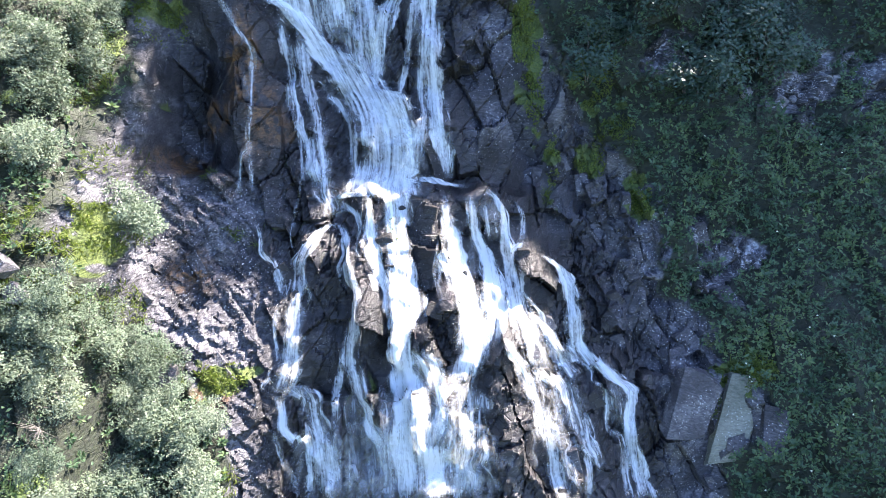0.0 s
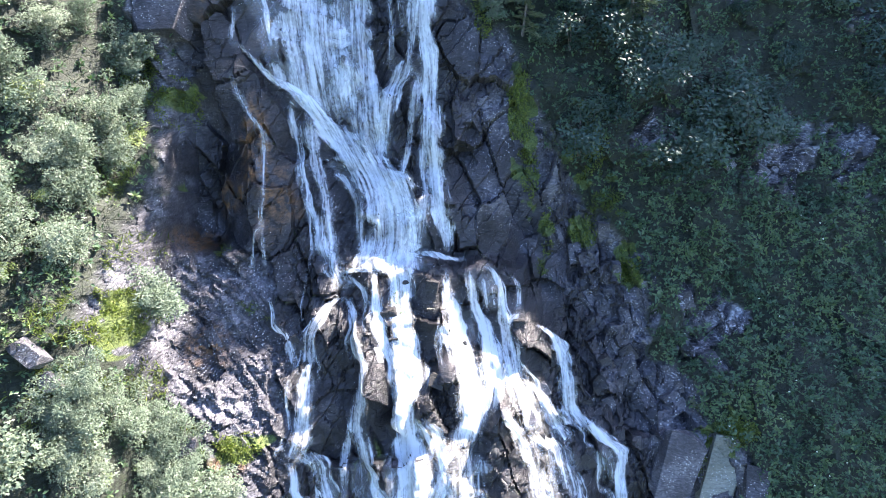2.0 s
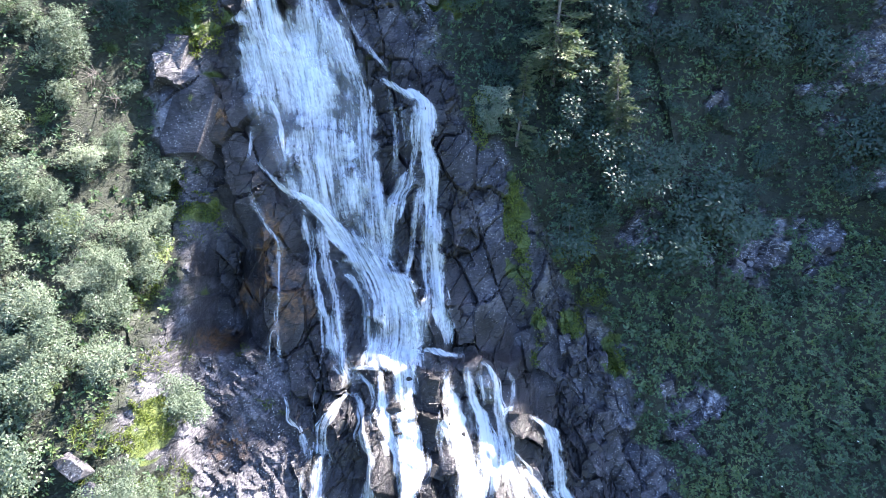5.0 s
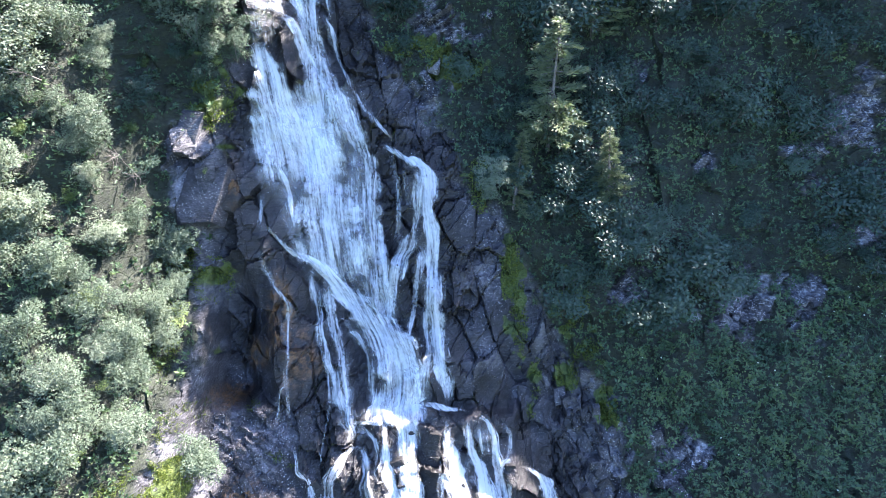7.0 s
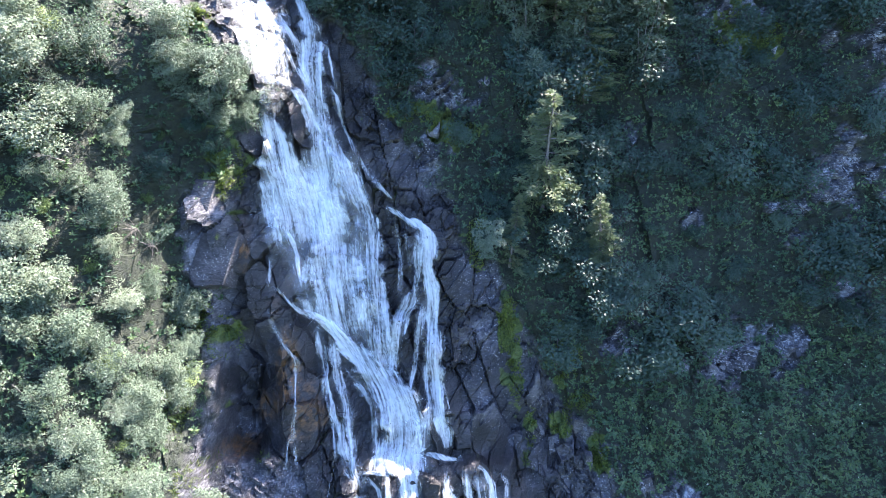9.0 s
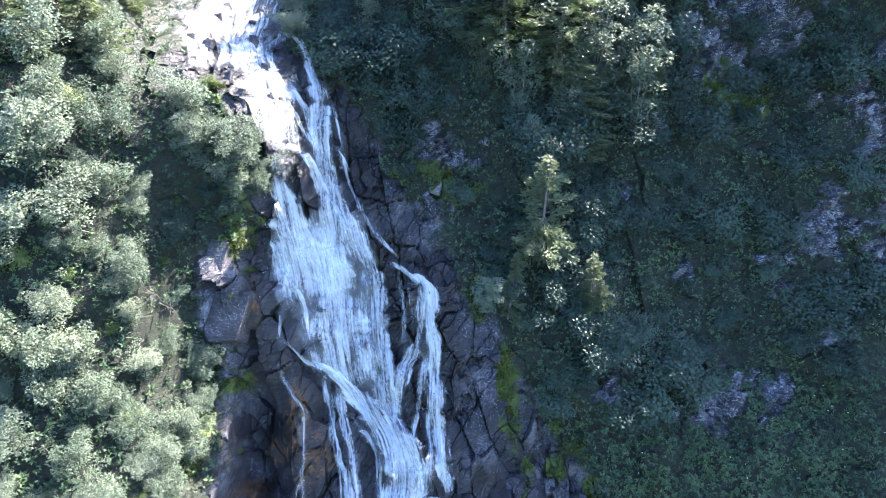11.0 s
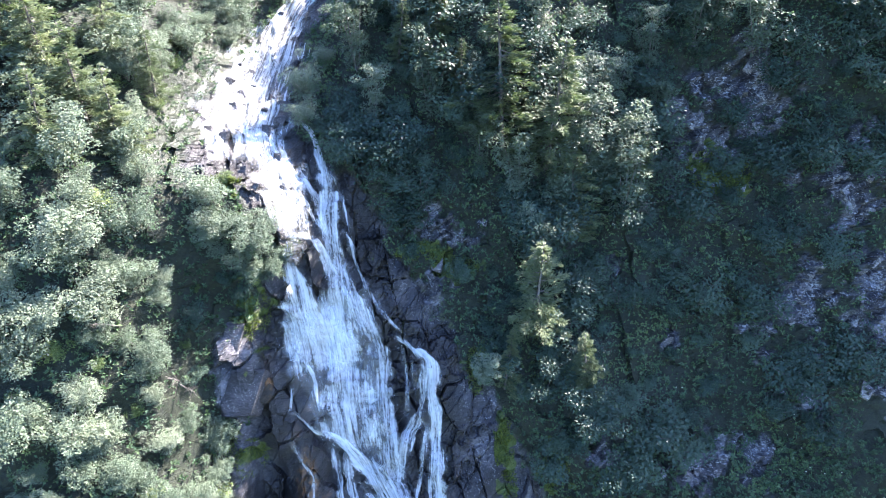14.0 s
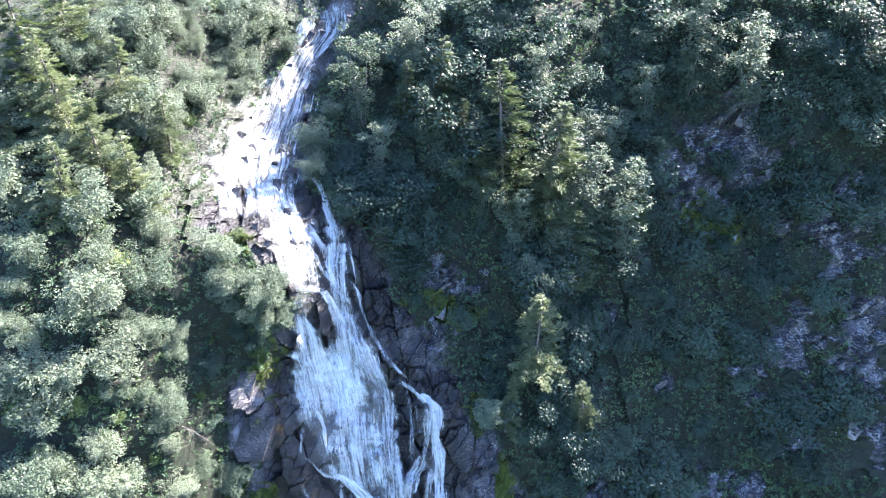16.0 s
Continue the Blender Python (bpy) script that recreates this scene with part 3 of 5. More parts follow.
run("water_thread", 0.6, (-7.8, 10.5, 0.33), (-6.8, 9.6, 0.58), (-6.1, 8.3, 0.58), (-5.8, 7.1, 0.66), (-5.7, 5.4, 0.49), (-5.2, 4.2, 0.65))
run("water_curtain", 0.7, (-4, 9.2, 0.92), (-3.1, 8.3, 1.48), (-2.6, 7.1, 1.95), (-2.2, 5.5, 2.35), (-2.2, 4.3, 2.44))
run("water_thread", 0.8, (-2.1, 4.5, 0.49), (-1.1, 4.5, 0.48), (0.2, 4.2, 0.36), (1.8, 4, 0.2))
run("water_thread", 0.55, (-14, 16.6, 0.37), (-13.7, 15.4, 0.45), (-13.3, 14.7, 0.61), (-12.8, 13.7, 0.37), (-12, 12.5, 0.36), (-12.1, 11.3, 0.29), (-12.1, 9.7, 0.2), (-12, 8.5, 0.28), (-12.2, 7.2, 0.33), (-12.2, 6.2, 0.36), (-12.6, 5.9, 0.24), (-12.8, 4.4, 0.24), (-12.9, 3.3, 0.33))
run("water_thread", 0.5, (-12.1, 6, 0.2), (-12.1, 4.8, 0.2), (-12, 3.6, 0.2))
run("water_thread", 0.4, (-12.6, 11.3, 0.16), (-12.4, 10.1, 0.2), (-12.1, 9.3, 0.2))
run("cascade", 0.7, (-7.6, 5.2, 1.17), (-7.3, 3.7, 1.23), (-6.8, 2.7, 1.68), (-6.9, 1.9, 1.1))
run("cascade", 0.85, (-6.5, 1.4, 0.31), (-7, 1.5, 0.34), (-7.6, 1.1, 0.41), (-8, 0.4, 0.54), (-8.8, -0.7, 0.71), (-8.9, -1.7, 0.83), (-8.9, -2.8, 0.9), (-9, -3.8, 1.04), (-8.9, -4.8, 0.96), (-9, -5.8, 0.95), (-9.1, -6.7, 1.01), (-9.2, -7.4, 1.28), (-9.5, -8.1, 1.08), (-9.6, -8.5, 0.88))
run("cascade", 0.85, (-6.5, 1.5, 0.38), (-6, 0.7, 0.48), (-5.8, -0.3, 0.54), (-5.8, -1.3, 0.61), (-5.5, -2.2, 0.61), (-5.2, -2.7, 0.5), (-5.3, -3.7, 0.59), (-5.4, -5, 0.73), (-5.6, -6, 0.87), (-5.6, -7, 0.93), (-5.3, -8, 1.07), (-5, -8.9, 1.1), (-4.5, -9.7, 0.69), (-4.5, -10.7, 0.42), (-3.9, -11.5, 0.68), (-3.5, -12.4, 0.69), (-3.7, -13.3, 0.83))
run("water_thread", 0.6, (-6.6, 2.9, 0.35), (-5.8, 2.5, 0.38), (-5.4, 2.2, 0.31), (-5.1, 1.4, 0.24), (-4.8, 1.2, 0.24))
run("water_thread", 0.6, (-6.1, -6.7, 0.4), (-6.4, -8.6, 0.48), (-6.4, -10.3, 0.31), (-6.5, -12.5, 0.32), (-6.3, -14.4, 0.38), (-6.3, -14.9, 0.38))
run("water_thread", 0.5, (-5.8, -9, 0.31), (-5.7, -10.7, 0.21), (-5.5, -12.2, 0.24), (-5.1, -13.4, 0.32), (-4.6, -14.5, 0.32))
run("water_thread", 0.65, (-11.7, 1.8, 0.21), (-11.3, 0.7, 0.32), (-11.2, -0.3, 0.32), (-10.5, -0.8, 0.31), (-10.1, -1.7, 0.52), (-9.7, -2.6, 0.62), (-9.6, -3.3, 0.55))
run("water_thread", 0.5, (-9, 4.9, 0.18), (-9.1, 3.7, 0.18), (-9.3, 2.2, 0.14), (-9.5, 0.7, 0.14), (-9.2, -0.5, 0.18))
run("water_thread", 0.6, (-9.9, -3.4, 0.31), (-10.1, -4.4, 0.31), (-10.1, -5.4, 0.31), (-9.8, -6.7, 0.3), (-9.5, -7.4, 0.44))
run("cascade", 0.8, (-9.4, -8.2, 0.9), (-8.1, -8.7, 0.87), (-7.8, -9.9, 0.68), (-7.6, -10.8, 0.89), (-7.3, -11.7, 1.16), (-7.1, -12.7, 1.24), (-6.9, -13.8, 1.11), (-6.8, -15, 1.26))
run("water_thread", 0.75, (-9.8, -8.7, 0.67), (-9.5, -9.7, 0.51), (-9.4, -10.6, 0.45), (-8.8, -11.2, 0.53), (-8.1, -11.3, 0.44), (-8, -13.1, 0.38), (-8, -15, 0.53))
run("water_thread", 0.6, (-10, -10.6, 0.21), (-9.6, -11.9, 0.24), (-9.2, -12.9, 0.24), (-8.9, -13.9, 0.25), (-8.6, -15, 0.32))
run("cascade", 1.0, (-3.5, 5, 3.02), (-3.4, 3.8, 2.97), (-3, 3.1, 2.08), (-2.8, 1.8, 1.58), (-2.7, 0.4, 1.5), (-2.5, -1, 1.69), (-2.3, -2.4, 1.84), (-2.2, -3.6, 1.9), (-2.4, -4.7, 1.78), (-2.6, -5.9, 1.58), (-2.4, -7, 1.52), (-2.2, -8.3, 1.52), (-2.1, -9.7, 1.47), (-2, -11.1, 1.76), (-1.8, -12.4, 2.78), (-1.7, -13.4, 3.12), (-1.6, -14.9, 3.42))
run("cascade", 0.9, (-4.7, 3.5, 0.52), (-4.5, 2.1, 0.62), (-4.4, 0.7, 0.68), (-4.2, -0.5, 1.01), (-3.7, -1.5, 1.07), (-3.3, -2.5, 0.9), (-3, -3.6, 0.9), (-2.7, -4.7, 0.99))
run("water_thread", 0.8, (-3.5, 2.9, 0.62), (-3.3, 1.4, 0.55), (-3.2, -0.3, 0.61), (-3, -1.8, 0.76))
run("water_thread", 0.6, (-7, 3.3, 0.36), (-5.8, 3.4, 0.31), (-4.7, 3.5, 0.48))
run("cascade", 0.85, (-1.9, -6, 0.59), (-1.1, -6.5, 0.91), (-0.6, -7.3, 1.12), (-0.3, -8.3, 0.86), (-0.1, -9.3, 0.5), (-0.2, -10.1, 0.49), (-0.6, -11.1, 0.67), (-1.1, -12.4, 0.7))
run("water_curtain", 0.55, (-1.3, -6.9, 1.1), (-1.2, -8.3, 0.79), (-1.4, -9.4, 0.46))
run("cascade", 0.95, (0.2, 3.4, 0.51), (0.3, 2.1, 0.85), (0.6, 0.7, 1.29), (0.8, -0.7, 1.58), (1.3, -2.1, 1.72), (1.7, -3.5, 1.57), (1.9, -4.5, 1.42), (1.9, -5.5, 1.61), (1.6, -6.7, 1.53), (1.3, -8, 1.66))
run("cascade", 0.72, (1.4, -7.7, 1.53), (1.4, -9.3, 1.8), (1.5, -11, 1.8), (1.4, -12.4, 1.88), (1.2, -13, 1.62), (1.6, -13.8, 1.44), (1.4, -15.2, 2.17))
run("water_thread", 0.8, (0.9, -8.1, 0.66), (0.5, -8.3, 0.52), (0, -8.8, 0.43), (-0.1, -9.3, 0.36))
run("cascade", 0.9, (1.7, 3.5, 0.38), (1.8, 2.2, 0.69), (2.1, 0.7, 0.86), (2.7, -0.3, 1.05), (3.1, -1.7, 1.18), (3.3, -2.8, 1.52), (3.4, -3.8, 1.56), (3.2, -4.8, 1.15), (2.8, -5.9, 0.75))
run("water_curtain", 0.5, (2.8, 3.1, 1.25), (3.1, 1.5, 1.52), (3.4, 0.5, 1.32))
run("cascade", 0.9, (2.7, 3.7, 0.31), (3.3, 3.3, 0.42), (3.8, 2.2, 0.6), (3.9, 0.9, 0.66), (4, -0.1, 0.75), (4.2, -1.4, 0.92), (4.5, -2.8, 1.12), (4.8, -3.8, 1.31), (5.3, -4.7, 1.16), (5.7, -5.9, 0.9), (6, -7.2, 1.05))
run("water_thread", 0.6, (3.9, 3.1, 0.46), (4.6, 2.9, 0.39), (5.1, 2.2, 0.32), (5.1, 1.1, 0.36), (4.8, 0.1, 0.49))
run("water_thread", 0.7, (3.8, 0, 0.46), (4.4, 0.1, 0.57), (5.2, 0.3, 0.39))
run("water_thread", 0.75, (4.8, -0.7, 0.32), (5, -1.8, 0.42), (5.1, -3.2, 0.42), (5.7, -4.3, 0.41))
run("cascade", 0.8, (3.7, -5.4, 0.54), (4.1, -6.2, 0.53), (4.7, -7, 0.51), (5.3, -8, 0.59), (5.6, -8.9, 0.65), (6.1, -10.3, 0.9), (6.6, -11.7, 0.98), (6.9, -13.1, 0.95), (7.1, -14.1, 0.96), (7.7, -15.9, 1))
run("cascade", 0.8, (5.8, -7.3, 0.9), (6.8, -8, 0.85), (7.7, -8.6, 0.78), (8.1, -9.7, 0.71), (8.6, -11, 0.9), (9, -12.4, 0.8), (9.6, -13.1, 0.55), (10, -14.2, 0.4))
run("water_thread", 0.55, (7.1, -8.5, 0.32), (7.3, -9.9, 0.32), (7.2, -10.8, 0.46), (7.6, -12.6, 0.55), (8.1, -14.3, 0.4), (8.9, -15.1, 0.41))
run("water_thread", 0.6, (8.8, -12.4, 0.55), (9.2, -14, 0.48), (9.2, -15.9, 0.56))
run("water_thread", 0.5, (4.9, -7.6, 0.31), (5.1, -8.6, 0.24), (5.2, -9.6, 0.21))
run("cascade", 0.9, (6.3, -0.4, 0.25), (7.1, -0.9, 0.44), (7.7, -1.5, 0.81), (8.2, -2.3, 0.93), (8.4, -3.7, 0.92), (8.5, -5.1, 1.05), (8.8, -6.3, 0.98), (9.6, -7.2, 1.03), (10.2, -7.6, 0.94), (11.3, -8.5, 1.35), (12.2, -9.1, 1.2), (12.3, -9.7, 0.75), (12.2, -11, 0.75), (12.2, -12.3, 0.75), (12.7, -13.9, 0.84), (13, -15.3, 1.04), (13.4, -16.4, 1.25))
run("cascade", 0.85, (5.8, -4.2, 0.31), (6.4, -4.9, 0.49), (7.1, -6, 0.72), (7.8, -6.7, 1.16), (8.2, -7.4, 1.08), (9.2, -7.5, 0.55))
run("water_thread", 0.6, (8.3, -5.8, 0.48), (8.4, -6.6, 0.54))
run("water_thread", 0.55, (10.5, -9, 0.33), (10.6, -10.4, 0.26), (10.7, -11.7, 0.26), (11.5, -12.2, 0.41), (11.8, -13.6, 0.5), (11.8, -15, 0.5), (12, -16.1, 0.5))
run("water_curtain", 0.5, (11, -8.7, 0.82), (11.4, -10.3, 0.71), (11.5, -11.6, 0.45))
run("cascade", 0.66, (-13.5, 66.3, 5.66), (-12.6, 62.6, 4.11), (-14.8, 60.2, 4.23), (-16.2, 58.2, 4.2), (-17.5, 56, 5.25), (-18.1, 52.6, 6.78), (-19, 49.3, 7.94), (-18.9, 46, 8.4), (-19.2, 44.2, 8.56))
run("cascade", 0.9, (-15.8, 64.9, 1.75), (-16.2, 62.8, 1.46), (-17.2, 60.5, 1.43))
run("water_thread", 0.75, (-21.9, 44.8, 0.96), (-21.2, 43.3, 0.83), (-20.1, 41, 0.8))
run("water_thread", 0.8, (-20.7, 44.6, 1.17), (-20.2, 43, 1.14), (-19.5, 41.1, 1.2))
run("water_thread", 0.75, (-19.3, 44.5, 1.17), (-18.7, 42.9, 1.13), (-18, 41.1, 1.19))
run("water_thread", 0.8, (-18.3, 44.5, 1.17), (-17.7, 43, 1.24), (-17, 41.3, 1.2))
run("cascade", 0.82, (-18, 45.1, 2.69), (-17, 43.5, 2.83), (-15.8, 41.3, 2.81), (-14.7, 39, 2.64), (-14, 37.8, 2.45), (-13.4, 36, 2.52), (-13.2, 34.4, 2.55))
run("water_thread", 0.85, (-13.8, 34.4, 0.54), (-12.8, 34.5, 0.64), (-11.8, 34.3, 0.44))
run("water_curtain", 0.5, (-13.4, 34.2, 1.56), (-13.3, 33.2, 1.87), (-13.3, 31.9, 2.08))
run("cascade", 0.88, (-14, 32.3, 1.19), (-13.5, 30.9, 2.08), (-12.9, 29.2, 3.07), (-12.5, 27.6, 4.12), (-11.9, 25.9, 4.89), (-11.4, 24.1, 5.32), (-10.9, 21.7, 5.59))
run("water_thread", 0.75, (-14.5, 45.7, 1.41), (-12.9, 44.7, 0.9), (-12.2, 43.4, 0.79), (-11.7, 42, 0.88), (-11, 40.2, 1.27), (-10.8, 38.7, 1.61), (-10.7, 36.8, 1.71), (-10.5, 34.8, 1.73), (-10.2, 32.7, 1.82), (-9.9, 30.6, 2.23), (-9.7, 28.4, 2.46), (-9.4, 26.1, 2.27), (-8.9, 23.8, 2.06))
run("water_thread", 0.75, (-17.1, 45.6, 1.31), (-15.7, 43.1, 0.89), (-14.4, 41.2, 0.77), (-13.4, 39.7, 0.8), (-12.6, 39.2, 0.71), (-11.9, 38.2, 0.6), (-11.5, 36.7, 0.6), (-11.1, 35.6, 0.61), (-10.5, 34, 0.6))
run("water_thread", 0.65, (-15.6, 45.4, 0.76), (-15.5, 43.8, 0.64), (-14.7, 41.9, 0.51), (-14, 40.6, 0.61), (-13.2, 38.7, 0.6), (-12.4, 37.2, 0.4), (-11.7, 35.9, 0.4), (-11, 34.8, 0.45))
run("water_curtain", 0.55, (-13.4, 41.3, 1.12), (-13, 39.6, 0.9), (-12.9, 38.1, 0.75))
run("water_thread", 0.8, (-12.1, 34.4, 0.35), (-11.5, 33.9, 0.69), (-11, 33.1, 0.8), (-10.7, 32.1, 0.91), (-10.3, 30.5, 1.11))
run("water_thread", 0.7, (-9.8, 32.2, 1.12), (-9.1, 30.8, 0.82), (-8.5, 29.5, 0.83), (-7.8, 27.9, 1.03), (-7.1, 26.3, 1.15), (-6.3, 24.7, 1.14))
run("water_thread", 0.55, (-9.7, 35.3, 0.46), (-8.9, 34.1, 0.46), (-8.6, 32.7, 0.46), (-8.2, 31.5, 0.36), (-7.5, 30.2, 0.36), (-6.8, 28.7, 0.26), (-5.7, 27.1, 0.26), (-4.6, 25.8, 0.25))
run("water_thread", 0.5, (-9.9, 38.9, 0.36), (-9.5, 37.8, 0.31), (-9.1, 36.3, 0.36), (-8.8, 34.7, 0.31))
run("water_thread", 0.65, (-9.6, 30.6, 0.77), (-8.9, 28.5, 0.67), (-8.3, 26.6, 0.71), (-7.5, 24.9, 0.82))


def eased(rows, step):
    """A smooth line through rows of numbers, a point about every step metres."""
    p = np.array([rows[0]] + list(rows) + [rows[-1]], float)
    got = []
    for k in range(1, len(p) - 2):
        n = max(2, int(np.hypot(*(p[k + 1] - p[k])[:2]) / step))
        s = (np.arange(n) / n)[:, None]
        got.append(0.5 * (2 * p[k] + (p[k + 1] - p[k - 1]) * s + (2 * p[k - 1] - 5 * p[k] + 4 * p[k + 1] - p[k + 2]) * s ** 2
                          + (3 * p[k] - 3 * p[k + 1] + p[k + 2] - p[k - 1]) * s ** 3))
    return np.vstack(got + [p[-1:]])


wet = np.zeros(UU.shape)
# damp rock; the first two ovals also paint the hollow wall's shade
SEEP_AND_SHADE = [(-13.8, 9.0, 3.4, 8.5), (-15.9, 11.0, 3.4, 7.0), (-13.0, 21.0, 1.6, 6.0), (-9.5, 30, 6.0, 14.0), (-2.0, 14, 5.0, 10.0)]
waterfall = tagged(new("waterfall"), "white mountain waterfall fanning out over dark wet rock", "waterfall")
waterfall.matrix_world = Matrix.Translation(in_world(-2.0, 4.0, 46.0))
water_base = Vector(waterfall.matrix_world.translation)


def run_of_water(rows, density, seed):
    line = eased(rows, 0.15)
    n = len(line)
    wide = int(np.clip(line[:, 2].max() / 0.12, 6, 56)) + 1
    across = np.linspace(-1, 1, wide)[None, :]
    wander = np.minimum(0.1, line[:, 2] * 0.12) * soft_noise(np.arange(n) * 0.16, np.full(n, seed * 3.3), seed, 3)
    way = np.gradient(line[:, :2], axis=0)
    way /= np.linalg.norm(way, axis=1)[:, None] + 1e-9
    side = np.stack([-way[:, 1], way[:, 0]], -1)
    side[side[:, 0] < 0] *= -1
    # wide falls spread level, narrow strands across their own line
    level = np.clip(line[:, 2:3] / 1.2, 0, 1) * (np.abs(way[:, 1:]) > 0.5)
    side = side * (1 - level) + np.array([1.0, 0.0]) * level
    half = (0.62 + 0.16 * np.clip((-3 - line[:, 1:2]) / 5, 0, 1)) * line[:, 2:3] * (1 + 0.65 * soft_noise(np.arange(n) * 0.2, np.full(n, seed * 1.7), seed + 9, 3))[:, None] + 0.03
    u = line[:, :1] + wander[:, None] + side[:, :1] * half * across
    v = line[:, 1:2] + side[:, 1:] * half * across
    d = sample(DEPTH, u, v)
    # water leaves the rock at each edge and lands lower down: take the nearest rock just above, then smooth
    fall = d.copy()
    for k in range(1, 9):
        fall[k:] = np.minimum(fall[k:], d[:-k] + 0.03 * k)
    for _ in range(7):
        fall[1:-1] = (fall[:-2] + 2 * fall[1:-1] + fall[2:]) / 4
        fall[:, 1:-1] = (fall[:, :-2] + 2 * fall[:, 1:-1] + fall[:, 2:]) / 4
    fall = np.minimum(fall, d)
    body = 0.08 + 0.14 * np.clip((v - 41) / 3, 0, 1) + 0.1 * density * (1 - across ** 2) * np.minimum(1, half / 0.5)
    ridges = 0.06 * soft_noise(u * 3.0 + seed, v * 0.4, seed + 3, 3)
    d = fall - body - ridges * (1 - across ** 2)
    along = np.concatenate([[0], np.cumsum(np.hypot(*np.diff(line[:, :2], axis=0).T))])
    taper = np.clip(np.minimum(along + 0.15, along[-1] - along + 0.15) / min(1.2, along[-1] * 0.3), 0, 1)[:, None]
    fray = 0.8 * soft_noise(half * across * 2.6 + seed * 9, np.broadcast_to(along[:, None] * 0.6, u.shape), seed + 13, 3)
    gaps = 0.35 * soft_noise(half * across * 0.9 + seed * 5, np.broadcast_to(along[:, None] * 0.22, u.shape), seed + 23, 2)
    edge = np.clip((1 - np.abs(across) + fray * np.abs(across)) * 1.9, 0, 1)
    core = np.clip(density * 0.92 * edge * (0.2 + 0.8 * taper) + gaps * density * (1 - 0.5 * density), 0, 1) * np.clip((1 - np.abs(across)) * 8, 0, 1)
    me = mesh_of("run", in_world(u, v, d).reshape(-1, 3) - np.array(water_base), sheet_quads(n, wide), WATER, True)
    give(me, "core", core)
    coords = np.stack([half * across + seed * 3.7 + 0.35 * (u - half * across - u.mean()), np.broadcast_to(along[:, None], u.shape)], -1).reshape(-1, 2)
    index = np.empty(len(me.loops), np.int32)
    me.loops.foreach_get("vertex_index", index)
    me.uv_layers.new(name="flow").data.foreach_set("uv", coords[index].astype(np.float32).ravel())
    return me


dice = np.random.default_rng(7)
# stray strands beside the cascades of the fan
for kind, density, rows in RUNS[:]:
    if kind == "cascade" and rows[0][1] < 5 and rows[0][1] - rows[-1][1] > 2:
        for side in (-1, 1, -1, 1, -1, 1, -1):
            line = eased(rows, 0.8)
            a = int(dice.integers(max(1, len(line) - 4)))
            piece = line[a:a + 3 + int(dice.integers(4))]
            off = side * (0.45 + 0.5 * dice.random())
            run("water_thread", 0.35 + 0.3 * dice.random(), *[(u + off * (w + 0.1) * (0.75 + 0.1 * k) + 0.1 * dice.normal(), v, 0.08 + 0.18 * dice.random()) for k, (u, v, w) in enumerate(piece)])
for k, (kind, density, rows) in enumerate(RUNS):
    part(kind, run_of_water(rows, density, k + 1), waterfall)
    for u, v, w in eased(rows, 0.5):
        i0, i1 = np.searchsorted(GU, (u - w - 3.2, u + w + 3.2))
        j0, j1 = np.searchsorted(GV, (v - 3.6, v + 3.0))
        wet[i0:i1, j0:j1] = np.maximum(wet[i0:i1, j0:j1], np.clip(1.5 - np.hypot(UU[i0:i1, j0:j1] - u, (VV[i0:i1, j0:j1] - v) * 0.7) / (w * 0.7 + 1.5), 0, 1))
wet = np.maximum(wet, 0.9 * patches(SEEP_AND_SHADE, 0.5, 1.6))
wet = np.clip(wet + np.clip(soft_noise(UU * 0.5, VV * 0.12, 77, 3) * 1.6, 0, 0.6) * gorge, 0, 1) * (1 - 0.9 * rubble)


def spray_drops():
    """Fine drops thrown off along the falls, thickest where the water lands."""
    at = []
    for kind, density, rows in RUNS:
        line = eased(rows, 0.3)
        n = int(line[:, 2].sum() * 0.3 * 8 * density)
        p = line[dice.integers(len(line), size=n)]
        u, v = p[:, 0] + dice.normal(size=n) * (p[:, 2] * 0.42 + 0.08), p[:, 1] + dice.normal(size=n) * 0.3
        at.append(in_world(u, v, sample(DEPTH, u, v) - 0.1 - 0.5 * dice.random(n) ** 2))
    at = np.vstack(at)
    n = len(at)
    r = 0.006 + 0.012 * dice.random((n, 1, 1)) ** 2
    corner = np.array([(1, 1, 1), (-1, -1, 1), (-1, 1, -1), (1, -1, -1)], float)[None] * r
    points = (at[:, None] + corner).reshape(-1, 3) - np.array(water_base)
    k = np.arange(n)[:, None] * 4
    tris = np.concatenate([k + np.array([[0, 1, 2]]), k + np.array([[0, 3, 1]]), k + np.array([[0, 2, 3]]), k + np.array([[1, 3, 2]])])
    return mesh_of("spray", points, tris, DROPS)


tagged(part("spray", spray_drops(), waterfall, "fine white drops of spray"), kind="stuff")

cliff_mesh = mesh_of("cliff", in_world(UU, VV, DEPTH).reshape(-1, 3), sheet_quads(len(GU), len(GV)), CLIFF, False)
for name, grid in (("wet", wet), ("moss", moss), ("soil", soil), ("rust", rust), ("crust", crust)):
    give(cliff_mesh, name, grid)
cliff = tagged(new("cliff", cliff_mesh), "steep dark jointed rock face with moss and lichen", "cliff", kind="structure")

# ---- plants ----


def unit(a):
    return a / (np.linalg.norm(a, axis=-1, keepdims=True) + 1e-9)


